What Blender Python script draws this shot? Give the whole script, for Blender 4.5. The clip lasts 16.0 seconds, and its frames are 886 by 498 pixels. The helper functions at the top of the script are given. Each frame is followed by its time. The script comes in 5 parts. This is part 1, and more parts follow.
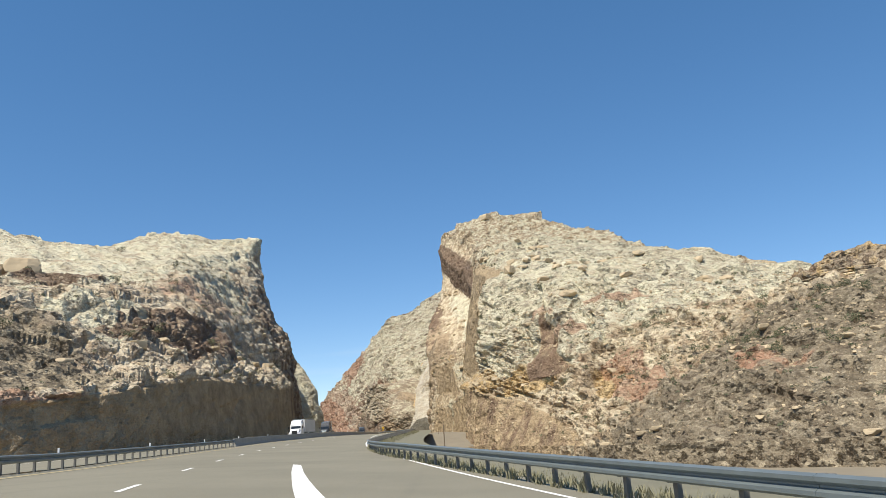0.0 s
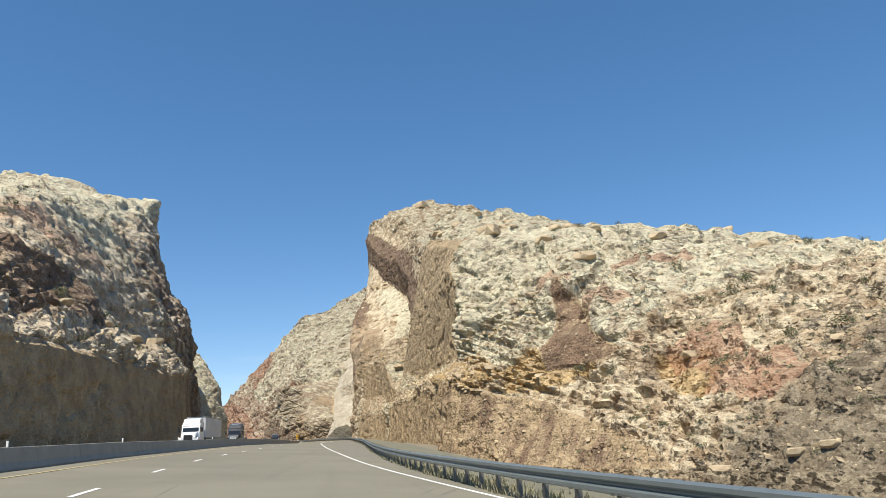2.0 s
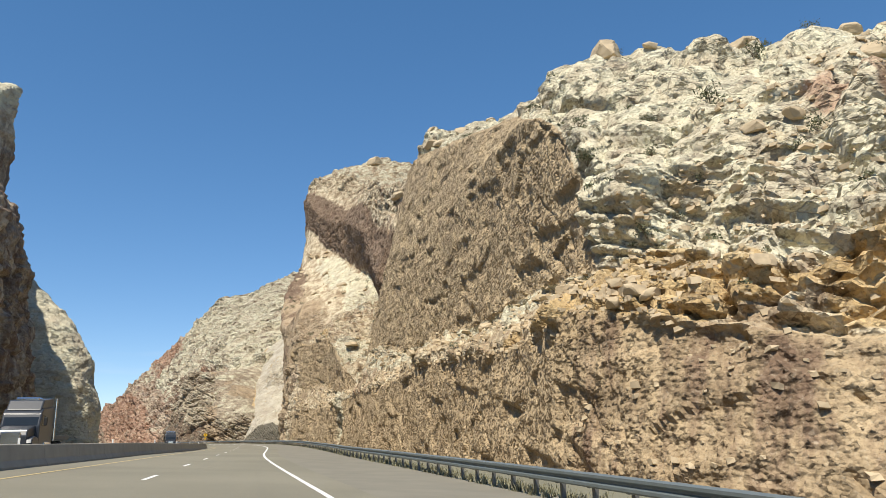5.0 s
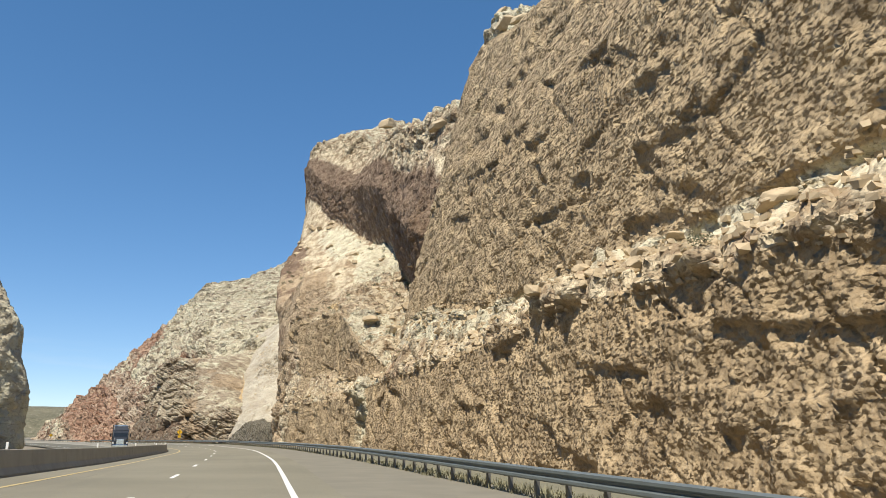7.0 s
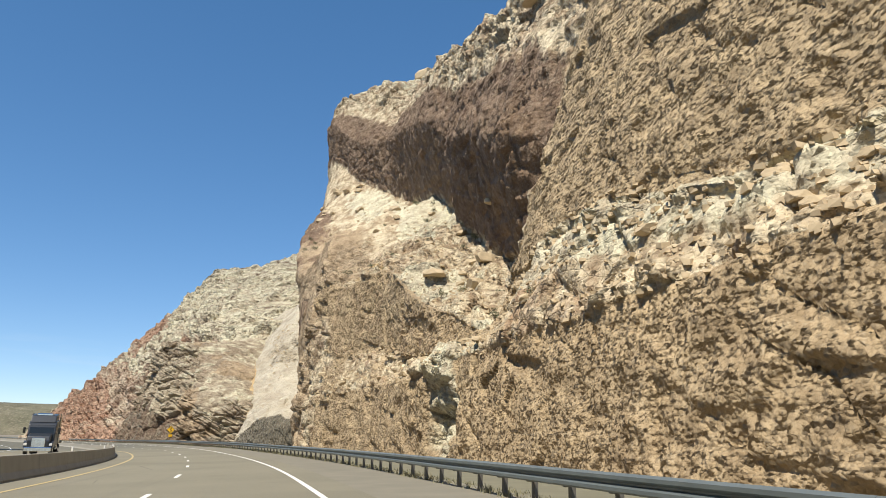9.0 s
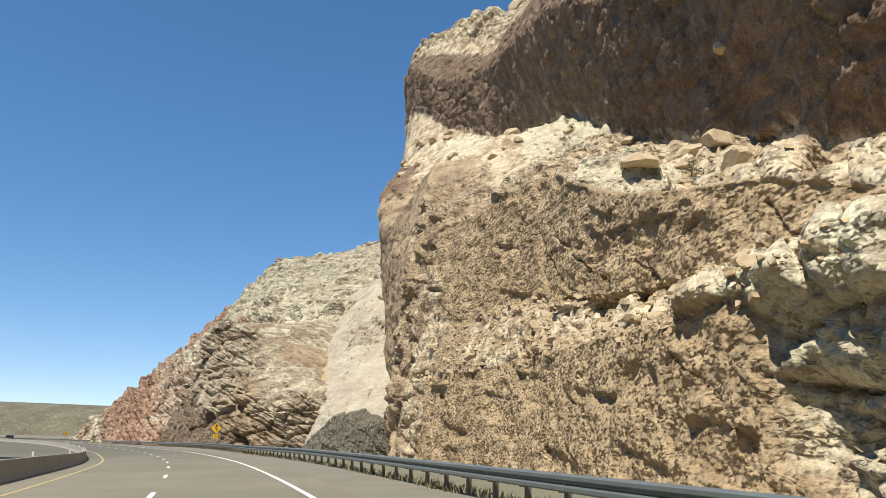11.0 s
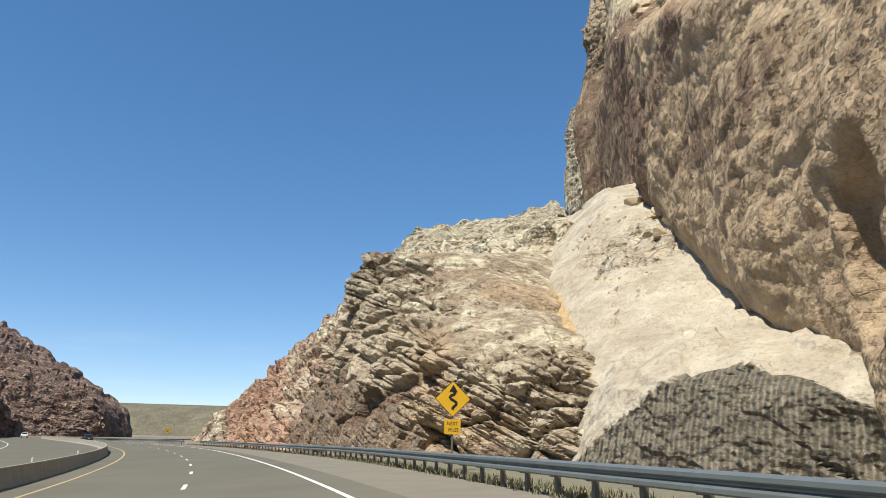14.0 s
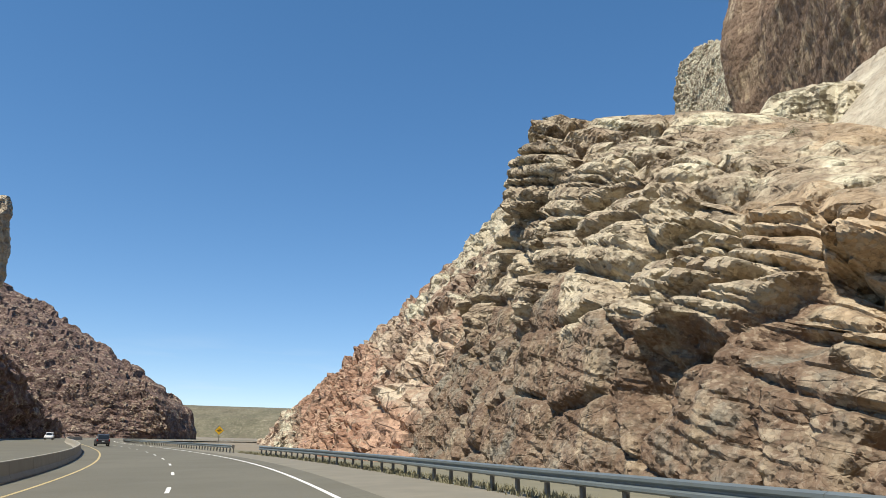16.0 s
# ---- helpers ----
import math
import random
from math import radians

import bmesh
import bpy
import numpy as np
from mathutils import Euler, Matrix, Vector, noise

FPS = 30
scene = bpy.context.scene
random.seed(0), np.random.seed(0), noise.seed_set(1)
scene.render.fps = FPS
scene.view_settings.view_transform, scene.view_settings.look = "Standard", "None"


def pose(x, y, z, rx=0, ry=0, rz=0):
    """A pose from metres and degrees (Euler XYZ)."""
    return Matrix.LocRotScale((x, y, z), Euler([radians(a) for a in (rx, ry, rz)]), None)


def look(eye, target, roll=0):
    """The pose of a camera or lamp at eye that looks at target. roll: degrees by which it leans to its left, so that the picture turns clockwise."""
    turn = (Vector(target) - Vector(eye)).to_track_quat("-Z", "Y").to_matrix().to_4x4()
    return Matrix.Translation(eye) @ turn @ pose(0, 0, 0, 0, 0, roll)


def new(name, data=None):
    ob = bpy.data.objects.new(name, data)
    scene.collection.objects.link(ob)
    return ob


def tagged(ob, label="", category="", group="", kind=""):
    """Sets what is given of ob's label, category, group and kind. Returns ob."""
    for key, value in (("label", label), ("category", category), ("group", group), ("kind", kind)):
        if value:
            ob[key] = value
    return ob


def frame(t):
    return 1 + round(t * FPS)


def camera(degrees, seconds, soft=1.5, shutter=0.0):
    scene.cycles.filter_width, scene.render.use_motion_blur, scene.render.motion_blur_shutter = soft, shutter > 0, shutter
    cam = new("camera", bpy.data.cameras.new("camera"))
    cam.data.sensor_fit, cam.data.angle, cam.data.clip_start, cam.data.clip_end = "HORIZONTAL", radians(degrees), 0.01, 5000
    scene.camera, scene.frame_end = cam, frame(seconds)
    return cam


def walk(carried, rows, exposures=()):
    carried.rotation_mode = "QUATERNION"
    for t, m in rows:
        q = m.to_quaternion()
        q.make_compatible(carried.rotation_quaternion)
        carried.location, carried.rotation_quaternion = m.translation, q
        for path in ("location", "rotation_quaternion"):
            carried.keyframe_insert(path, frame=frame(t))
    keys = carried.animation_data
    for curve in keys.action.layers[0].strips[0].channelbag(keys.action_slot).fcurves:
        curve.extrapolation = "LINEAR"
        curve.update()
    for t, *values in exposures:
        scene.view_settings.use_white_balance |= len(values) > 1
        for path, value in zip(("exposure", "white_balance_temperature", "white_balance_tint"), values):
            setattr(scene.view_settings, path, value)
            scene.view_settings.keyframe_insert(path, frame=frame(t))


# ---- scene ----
cam = camera(60.5, 16.0, soft=0.7)
METRES, EYE, TILT, LEAN, TURN = 480.0, 1.3, 13.25, 4.0, 0.0
ROWS = [
    (0.0, 0.0, 0.0, 0.0, 0.0, 0.0, -0.0),
    (0.5, -0.0074, 0.0305, -0.0074, -1.58, 0.29, -0.67),
    (1.0, -0.0138, 0.0608, -0.0149, -3.21, 0.54, -1.46),
    (1.5, -0.0192, 0.0917, -0.0225, -4.95, 0.77, -2.19),
    (2.0, -0.0234, 0.1226, -0.0301, -6.67, 0.99, -2.83),
    (2.5, -0.0267, 0.1541, -0.0376, -8.23, 1.23, -3.32),
    (3.0, -0.0291, 0.1853, -0.0449, -9.51, 1.4, -3.74),
    (5.5, -0.0341, 0.3362, -0.0796, -12.8, 1.85, -6.31),
    (6.0, -0.0344, 0.366, -0.0866, -12.97, 1.96, -6.74),
    (6.5, -0.0346, 0.3955, -0.0936, -13.07, 2.02, -7.06),
    (7.0, -0.0346, 0.4253, -0.1006, -13.11, 2.1, -7.37),
    (7.5, -0.0345, 0.455, -0.1076, -13.12, 2.13, -7.59),
    (8.0, -0.0345, 0.4846, -0.1145, -13.06, 2.18, -7.8),
    (10.5, -0.0372, 0.6303, -0.1494, -9.24, 2.09, -7.57),
    (11.0, -0.0397, 0.6601, -0.1565, -7.77, 1.89, -7.3),
    (11.5, -0.043, 0.6899, -0.1639, -6.23, 1.7, -7.0),
    (12.0, -0.0472, 0.7199, -0.1713, -4.68, 1.45, -6.55),
    (12.5, -0.0524, 0.7506, -0.1789, -3.2, 1.2, -6.1),
    (13.0, -0.0581, 0.7812, -0.1865, -1.65, 1.07, -5.61),
    (13.5, -0.0649, 0.8109, -0.1943, -0.16, 0.93, -5.33),
    (14.0, -0.0725, 0.8411, -0.202, 1.22, 0.85, -5.02),
    (14.5, -0.081, 0.8714, -0.2099, 2.46, 0.76, -4.85),
    (15.0, -0.0899, 0.9016, -0.2177, 3.62, 0.76, -4.67),
    (15.5, -0.0993, 0.9314, -0.2255, 4.75, 0.75, -4.45),
    (16.0, -0.1093, 0.9609, -0.2331, 5.83, 0.71, -4.13),
]
walk(cam, [(t, pose(0, 0, EYE, TILT, LEAN, TURN) @ pose(METRES * x, METRES * y, METRES * z, 90 + pitch, roll, yaw)) for t, x, y, z, yaw, pitch, roll in ROWS], ((0.0, 0.4), (16.0, 0.4)))

# ---- world, sun ----
SUN_AZ, SUN_EL = radians(-139.0), radians(60.0)      # azimuth from +y towards +x
world = bpy.data.worlds.new("world")
scene.world = world
world.use_nodes = True
wn = world.node_tree
sky = wn.nodes.new("ShaderNodeTexSky")
sky.sky_type = "NISHITA"
sky.sun_disc = False
sky.sun_elevation = SUN_EL
sky.sun_rotation = SUN_AZ
sky.altitude = 3000
sky.air_density, sky.dust_density, sky.ozone_density = 0.95, 0.0, 2.5
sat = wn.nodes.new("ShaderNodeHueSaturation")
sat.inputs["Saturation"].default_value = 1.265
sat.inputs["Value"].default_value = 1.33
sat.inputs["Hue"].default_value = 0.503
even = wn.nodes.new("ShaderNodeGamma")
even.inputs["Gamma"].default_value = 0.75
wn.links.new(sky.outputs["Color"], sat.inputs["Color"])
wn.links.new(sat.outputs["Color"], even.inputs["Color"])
# faint cirrus low over the horizon
way_up = wn.nodes.new("ShaderNodeTexCoord").outputs["Generated"]
stretch = wn.nodes.new("ShaderNodeMapping")
stretch.inputs["Scale"].default_value = (3.0, 3.0, 26.0)
wn.links.new(way_up, stretch.inputs["Vector"])
wisps = wn.nodes.new("ShaderNodeTexNoise")
wisps.inputs["Scale"].default_value, wisps.inputs["Detail"].default_value = 1.6, 7
wn.links.new(stretch.outputs["Vector"], wisps.inputs["Vector"])
height = wn.nodes.new("ShaderNodeSeparateXYZ")
wn.links.new(way_up, height.inputs[0])
low = wn.nodes.new("ShaderNodeMapRange")
low.inputs[1].default_value, low.inputs[2].default_value, low.inputs[3].default_value, low.inputs[4].default_value = 0.13, 0.07, 0.0, 0.3
wn.links.new(height.outputs["Z"], low.inputs[0])
thick = wn.nodes.new("ShaderNodeMapRange")
thick.inputs[1].default_value, thick.inputs[2].default_value = 0.52, 0.75
wn.links.new(wisps.outputs["Fac"], thick.inputs[0])
veil = wn.nodes.new("ShaderNodeMath")
veil.operation = "MULTIPLY"
wn.links.new(low.outputs[0], veil.inputs[0])
wn.links.new(thick.outputs[0], veil.inputs[1])
cloud = wn.nodes.new("ShaderNodeMix")
cloud.data_type = "RGBA"
cloud.inputs["B"].default_value = (4.4, 4.7, 5.0, 1)
wn.links.new(veil.outputs[0], cloud.inputs["Factor"])
wn.links.new(even.outputs["Color"], cloud.inputs["A"])
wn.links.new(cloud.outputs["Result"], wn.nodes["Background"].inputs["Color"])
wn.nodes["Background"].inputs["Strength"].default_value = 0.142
sun_data = bpy.data.lights.new("sun", "SUN")
sun_data.energy, sun_data.angle, sun_data.color = 4.8, radians(0.5), (1.0, 0.92, 0.79)
sun = new("sun", sun_data)
sun_way = Vector((math.sin(SUN_AZ) * math.cos(SUN_EL), math.cos(SUN_AZ) * math.cos(SUN_EL), math.sin(SUN_EL)))
sun.matrix_world = look(sun_way * 300, (0, 0, 0))


# ---- noise in numpy ----
def hash3(ix, iy, iz, seed=0):
    h = (ix.astype(np.int64) * 374761393 + iy.astype(np.int64) * 668265263 + iz.astype(np.int64) * 2147483647 + seed * 1274126177) & 0xFFFFFFFF
    h = ((h ^ (h >> 13)) * 1274126177) & 0xFFFFFFFF
    h = ((h ^ (h >> 16)) * 2246822519) & 0xFFFFFFFF
    return ((h ^ (h >> 15)) & 0xFFFFFF) / float(0xFFFFFF)


def value_noise(p, seed=0):
    i = np.floor(p).astype(np.int64)
    f = p - i
    f = f * f * (3 - 2 * f)
    total = 0.0
    for dx in (0, 1):
        for dy in (0, 1):
            for dz in (0, 1):
                w = (f[..., 0] if dx else 1 - f[..., 0]) * (f[..., 1] if dy else 1 - f[..., 1]) * (f[..., 2] if dz else 1 - f[..., 2])
                total = total + w * hash3(i[..., 0] + dx, i[..., 1] + dy, i[..., 2] + dz, seed)
    return total * 2 - 1


def fbm(p, octaves=4, seed=0, gain=0.5):
    total, amp, norm = 0.0, 1.0, 0.0
    for k in range(octaves):
        total = total + amp * value_noise(p * 2.0 ** k + 17.3 * k, seed + k)
        norm += amp
        amp *= gain
    return total / norm


def crease(p, seed=0):
    """Noise in flat facets that meet at sharp edges: random heights, joined straight over tetrahedra."""
    turn, _ = np.linalg.qr(np.random.default_rng(seed).normal(0, 1, (3, 3)))
    p = p @ turn
    i = np.floor(p).astype(np.int64)
    f = p - i
    order = np.argsort(-f, axis=-1)
    f = np.concatenate([np.take_along_axis(f, order, -1), np.zeros((*f.shape[:-1], 1))], -1)
    c = [i[..., k].copy() for k in range(3)]
    total = (1 - f[..., 0]) * hash3(*c, seed)
    for k in range(3):
        for axis in range(3):
            c[axis] = c[axis] + (order[..., k] == axis)
        total = total + (f[..., k] - f[..., k + 1]) * hash3(*c, seed)
    return total * 2 - 1


def cells(p, seed=0):
    """Nearest and second distance, and a number of the nearest cell, of a jittered cell pattern."""
    i = np.floor(p).astype(np.int64)
    best = np.full(p.shape[:-1], 9.0)
    second = np.full(p.shape[:-1], 9.0)
    ident = np.zeros(p.shape[:-1])
    away = np.zeros(p.shape)
    for dx in (-1, 0, 1):
        for dy in (-1, 0, 1):
            for dz in (-1, 0, 1):
                c = [i[..., 0] + dx, i[..., 1] + dy, i[..., 2] + dz]
                q = np.stack([p[..., k] - c[k] - 0.1 - 0.8 * hash3(*c, seed + 11 * (k + 1)) for k in range(3)], -1)
                d = (q ** 2).sum(-1)
                near = d < best
                away = np.where(near[..., None], q, away)
                second = np.where(near, best, np.minimum(second, d))
                ident = np.where(near, hash3(*c, seed + 77), ident)
                best = np.where(near, d, best)
    return np.sqrt(best), np.sqrt(second), ident, away


def facets(p, seed=0, tilt=1.0):
    """Blocks that each stand out by their own amount and tilt their own way, with cracks between."""
    f1, f2, ident, away = cells(p, seed)
    key = np.floor(ident * 1e6)
    lean = np.stack([hash3(key, key * 0, key * 0, seed + 200 + k) - 0.5 for k in range(3)], -1)
    return (ident - 0.5) + tilt * 2 * (away * lean).sum(-1), np.exp(-((f2 - f1) / 0.10) ** 2)


# ---- mesh helpers ----
def mesh_object(name, verts, faces, mats, smooth=False, parent=None):
    me = bpy.data.meshes.new(name)
    me.from_pydata([tuple(v) for v in verts], [], [tuple(f) for f in faces])
    me.update()
    if smooth:
        me.shade_smooth()
    for m in mats if isinstance(mats, (list, tuple)) else [mats]:
        me.materials.append(m)
    ob = new(name, me)
    if parent:
        ob.parent = parent
    return ob


def grid_mesh(name, P, mat, masks=None, smooth=True, flip=False):
    """A sheet from a grid of points P[i, j]; masks are per-vertex numbers that the material reads."""
    n, m = P.shape[:2]
    me = bpy.data.meshes.new(name)
    me.vertices.add(n * m)
    me.vertices.foreach_set("co", P.reshape(-1).astype(np.float32))
    a = (np.arange(n - 1)[:, None] * m + np.arange(m - 1)[None]).reshape(-1)
    quad = np.stack([a, a + m, a + m + 1, a + 1] if not flip else [a, a + 1, a + m + 1, a + m], 1).astype(np.int32)
    me.loops.add(quad.size)
    me.loops.foreach_set("vertex_index", quad.reshape(-1))
    me.polygons.add(len(quad))
    me.polygons.foreach_set("loop_start", (np.arange(len(quad)) * 4).astype(np.int32))
    me.polygons.foreach_set("use_smooth", np.broadcast_to(smooth, (n - 1, m - 1)).reshape(-1))
    me.update(calc_edges=True)
    for key, value in (masks or {}).items():
        at = me.attributes.new(key, "FLOAT", "POINT")
        at.data.foreach_set("value", np.asarray(value, np.float32).reshape(-1))
    me.materials.append(mat)
    return new(name, me)


def spline(t, T, V):
    """Catmull-Rom through V at T."""
    T, V = np.asarray(T, float), np.asarray(V, float)
    G = np.gradient(V, T, axis=0) if len(T) > 2 else np.repeat(((V[1:] - V[:-1]) / (T[1] - T[0])), 2, 0)
    k = np.clip(np.searchsorted(T, t) - 1, 0, len(T) - 2)
    h = T[k + 1] - T[k]
    u = (t - T[k]) / h
    sh = (-1,) + (1,) * (V.ndim - 1)
    u, h = u.reshape(sh), h.reshape(sh)
    return (2 * u ** 3 - 3 * u ** 2 + 1) * V[k] + (u ** 3 - 2 * u ** 2 + u) * h * G[k] + (-2 * u ** 3 + 3 * u ** 2) * V[k + 1] + (u ** 3 - u ** 2) * h * G[k + 1]


def loft(sections, step, rows):
    """A sheet over sections (y, (x, z), (x, z), ...), step along y (or a list of from, to, step): P[i, j] with i along y and j up the section; level[j] counts the section's points."""
    ys = np.array([s[0] for s in sections], float)
    prof = np.array([s[1:] for s in sections], float)
    spans = step if isinstance(step, list) else [(ys[0], ys[-1], step)]
    y = np.append(np.concatenate([np.linspace(a, b, int((b - a) / k) + 1, endpoint=False) for a, b, k in spans]), ys[-1])
    Q = spline(y, ys, prof)
    level = np.concatenate([k + np.arange(n) / n for k, n in enumerate(rows)] + [[len(rows)]])
    k = np.minimum(level.astype(int), len(rows) - 1)
    u = (level - k)[None, :, None]
    XZ = Q[:, k] * (1 - u) + Q[:, k + 1] * u
    P = np.stack([XZ[..., 0], np.broadcast_to(y[:, None], XZ.shape[:2]), XZ[..., 1]], -1)
    return P, level


def soften(P, times):
    for _ in range(times):
        Q = P.copy()
        Q[1:-1] = 0.25 * P[:-2] + 0.5 * P[1:-1] + 0.25 * P[2:]
        P = Q.copy()
        P[:, 1:-1] = 0.25 * Q[:, :-2] + 0.5 * Q[:, 1:-1] + 0.25 * Q[:, 2:]
    return P


def normals(P):
    n = np.cross(np.gradient(P, axis=0), np.gradient(P, axis=1))
    return n / (np.linalg.norm(n, axis=-1, keepdims=True) + 1e-9)


def step_between(a, b, x):
    u = np.clip((x - a) / (b - a), 0, 1)
    return u * u * (3 - 2 * u)


# ---- materials ----
def mat_new(name):
    m = bpy.data.materials.new(name)
    m.use_nodes = True
    return m, m.node_tree.nodes, m.node_tree.links, m.node_tree.nodes["Principled BSDF"]


def plain(name, color, rough=0.6, metal=0.0, vary=0.15, scale=3.0, bump=0.0):
    m, n, l, b = mat_new(name)
    co = n.new("ShaderNodeTexCoord")
    t = n.new("ShaderNodeTexNoise")
    t.inputs["Scale"].default_value, t.inputs["Detail"].default_value = scale, 6
    l.new(co.outputs["Object"], t.inputs["Vector"])
    mix = n.new("ShaderNodeMix")
    mix.data_type = "RGBA"
    mix.inputs["A"].default_value = (*[c * (1 - vary) for c in color], 1)
    mix.inputs["B"].default_value = (*[min(1, c * (1 + vary)) for c in color], 1)
    l.new(t.outputs["Fac"], mix.inputs["Factor"])
    l.new(mix.outputs["Result"], b.inputs["Base Color"])
    b.inputs["Roughness"].default_value, b.inputs["Metallic"].default_value = rough, metal
    if bump:
        bp = n.new("ShaderNodeBump")
        bp.inputs["Strength"].default_value = bump
        l.new(t.outputs["Fac"], bp.inputs["Height"])
        l.new(bp.outputs["Normal"], b.inputs["Normal"])
    return m


class Nodes:
    """Short ways to wire a material's nodes."""

    def __init__(self, name, rough=0.92):
        self.m, self.n, self.l, self.b = mat_new(name)
        self.b.inputs["Roughness"].default_value = rough
        self.b.inputs["Specular IOR Level"].default_value = 0.2
        self.co = self.n.new("ShaderNodeTexCoord").outputs["Object"]
        self.chip = {}

    def put(self, socket, value):
        if isinstance(value, bpy.types.NodeSocket):
            self.l.new(value, socket)
        elif isinstance(value, tuple):
            socket.default_value = (*value, 1) if len(value) == 3 and socket.type == "RGBA" else value
        else:
            socket.default_value = value

    def map(self, scale, turn=(0, 0, 0), bend=0.0):
        k = self.n.new("ShaderNodeMapping")
        self.l.new(self.co, k.inputs["Vector"])
        k.inputs["Scale"].default_value, k.inputs["Rotation"].default_value = scale, turn
        if not bend:
            return k.outputs["Vector"]
        t = self.n.new("ShaderNodeTexNoise")
        t.inputs["Scale"].default_value, t.inputs["Detail"].default_value = 0.25, 5
        self.l.new(self.co, t.inputs["Vector"])
        v = self.n.new("ShaderNodeVectorMath")
        v.operation = "MULTIPLY_ADD"
        self.l.new(t.outputs["Color"], v.inputs[0])
        v.inputs[1].default_value = (bend,) * 3
        self.l.new(k.outputs["Vector"], v.inputs[2])
        return v.outputs[0]

    def noise(self, scale, detail=6.0, vec=None, rough=0.6, warp=0.0):
        k = self.n.new("ShaderNodeTexNoise")
        self.l.new(vec or self.co, k.inputs["Vector"])
        k.inputs["Scale"].default_value, k.inputs["Detail"].default_value = scale, detail
        k.inputs["Roughness"].default_value, k.inputs["Distortion"].default_value = rough, warp
        return k.outputs["Fac"]

    def cell(self, scale, vec=None, feature="F1", out="Distance"):
        k = self.n.new("ShaderNodeTexVoronoi")
        k.feature = feature
        self.l.new(vec or self.co, k.inputs["Vector"])
        k.inputs["Scale"].default_value = scale
        return k.outputs[out]

    def facet(self, scale, stretch=(1, 1, 1), warp=0.2):
        """Flat chips, each tilted its own way, as a height in metres; and a number of its own for each chip."""
        v = self.n.new("ShaderNodeTexVoronoi")
        bend = self.n.new("ShaderNodeVectorMath")
        bend.operation = "MULTIPLY_ADD"
        t = self.n.new("ShaderNodeTexNoise")
        t.inputs["Scale"].default_value = scale * 1.3
        t.inputs["Detail"].default_value = 1
        self.l.new(self.co, t.inputs["Vector"])
        self.l.new(t.outputs["Color"], bend.inputs[0])
        bend.inputs[1].default_value = (warp / scale,) * 3
        self.l.new(self.map(stretch, (radians(12), radians(-8), 0)), bend.inputs[2])
        self.l.new(bend.outputs[0], v.inputs["Vector"])
        v.inputs["Scale"].default_value = scale
        q = self.n.new("ShaderNodeVectorMath")
        q.operation = "SUBTRACT"
        self.l.new(bend.outputs[0], q.inputs[0])
        self.l.new(v.outputs["Position"], q.inputs[1])
        r = self.n.new("ShaderNodeVectorMath")
        r.operation = "SUBTRACT"
        self.l.new(v.outputs["Color"], r.inputs[0])
        r.inputs[1].default_value = (0.5, 0.5, 0.5)
        d = self.n.new("ShaderNodeVectorMath")
        d.operation = "DOT_PRODUCT"
        self.l.new(q.outputs[0], d.inputs[0])
        self.l.new(r.outputs[0], d.inputs[1])
        sep = self.n.new("ShaderNodeSeparateColor")
        self.l.new(v.outputs["Color"], sep.inputs[0])
        return d.outputs["Value"], self.math("SUBTRACT", sep.outputs[0], 0.5)

    def math(self, op, a, b=0.0, clamp=False):
        k = self.n.new("ShaderNodeMath")
        k.operation, k.use_clamp = op, clamp
        self.put(k.inputs[0], a)
        self.put(k.inputs[1], b)
        return k.outputs[0]

    def range(self, v, a, b, lo=0.0, hi=1.0):
        k = self.n.new("ShaderNodeMapRange")
        k.interpolation_type = "SMOOTHSTEP"
        for i, x in enumerate((v, a, b, lo, hi)):
            self.put(k.inputs[i], x)
        return k.outputs[0]

    def mix(self, f, a, b, blend="MIX"):
        k = self.n.new("ShaderNodeMix")
        k.data_type, k.blend_type = "RGBA", blend
        self.put(k.inputs["Factor"], f)
        self.put(k.inputs["A"], a)
        self.put(k.inputs["B"], b)
        return k.outputs["Result"]

    def mask(self, name):
        k = self.n.new("ShaderNodeAttribute")
        k.attribute_name = name
        return k.outputs["Fac"]

    def bump(self, height, distance, strength=1.0, normal=None):
        k = self.n.new("ShaderNodeBump")
        k.inputs["Distance"].default_value, k.inputs["Strength"].default_value = distance, strength
        self.put(k.inputs["Height"], height)
        if normal:
            self.l.new(normal, k.inputs["Normal"])
        return k.outputs["Normal"]

    def done(self, color, normal=None):
        self.put(self.b.inputs["Base Color"], color)
        if normal:
            self.l.new(normal, self.b.inputs["Normal"])
        return self.m


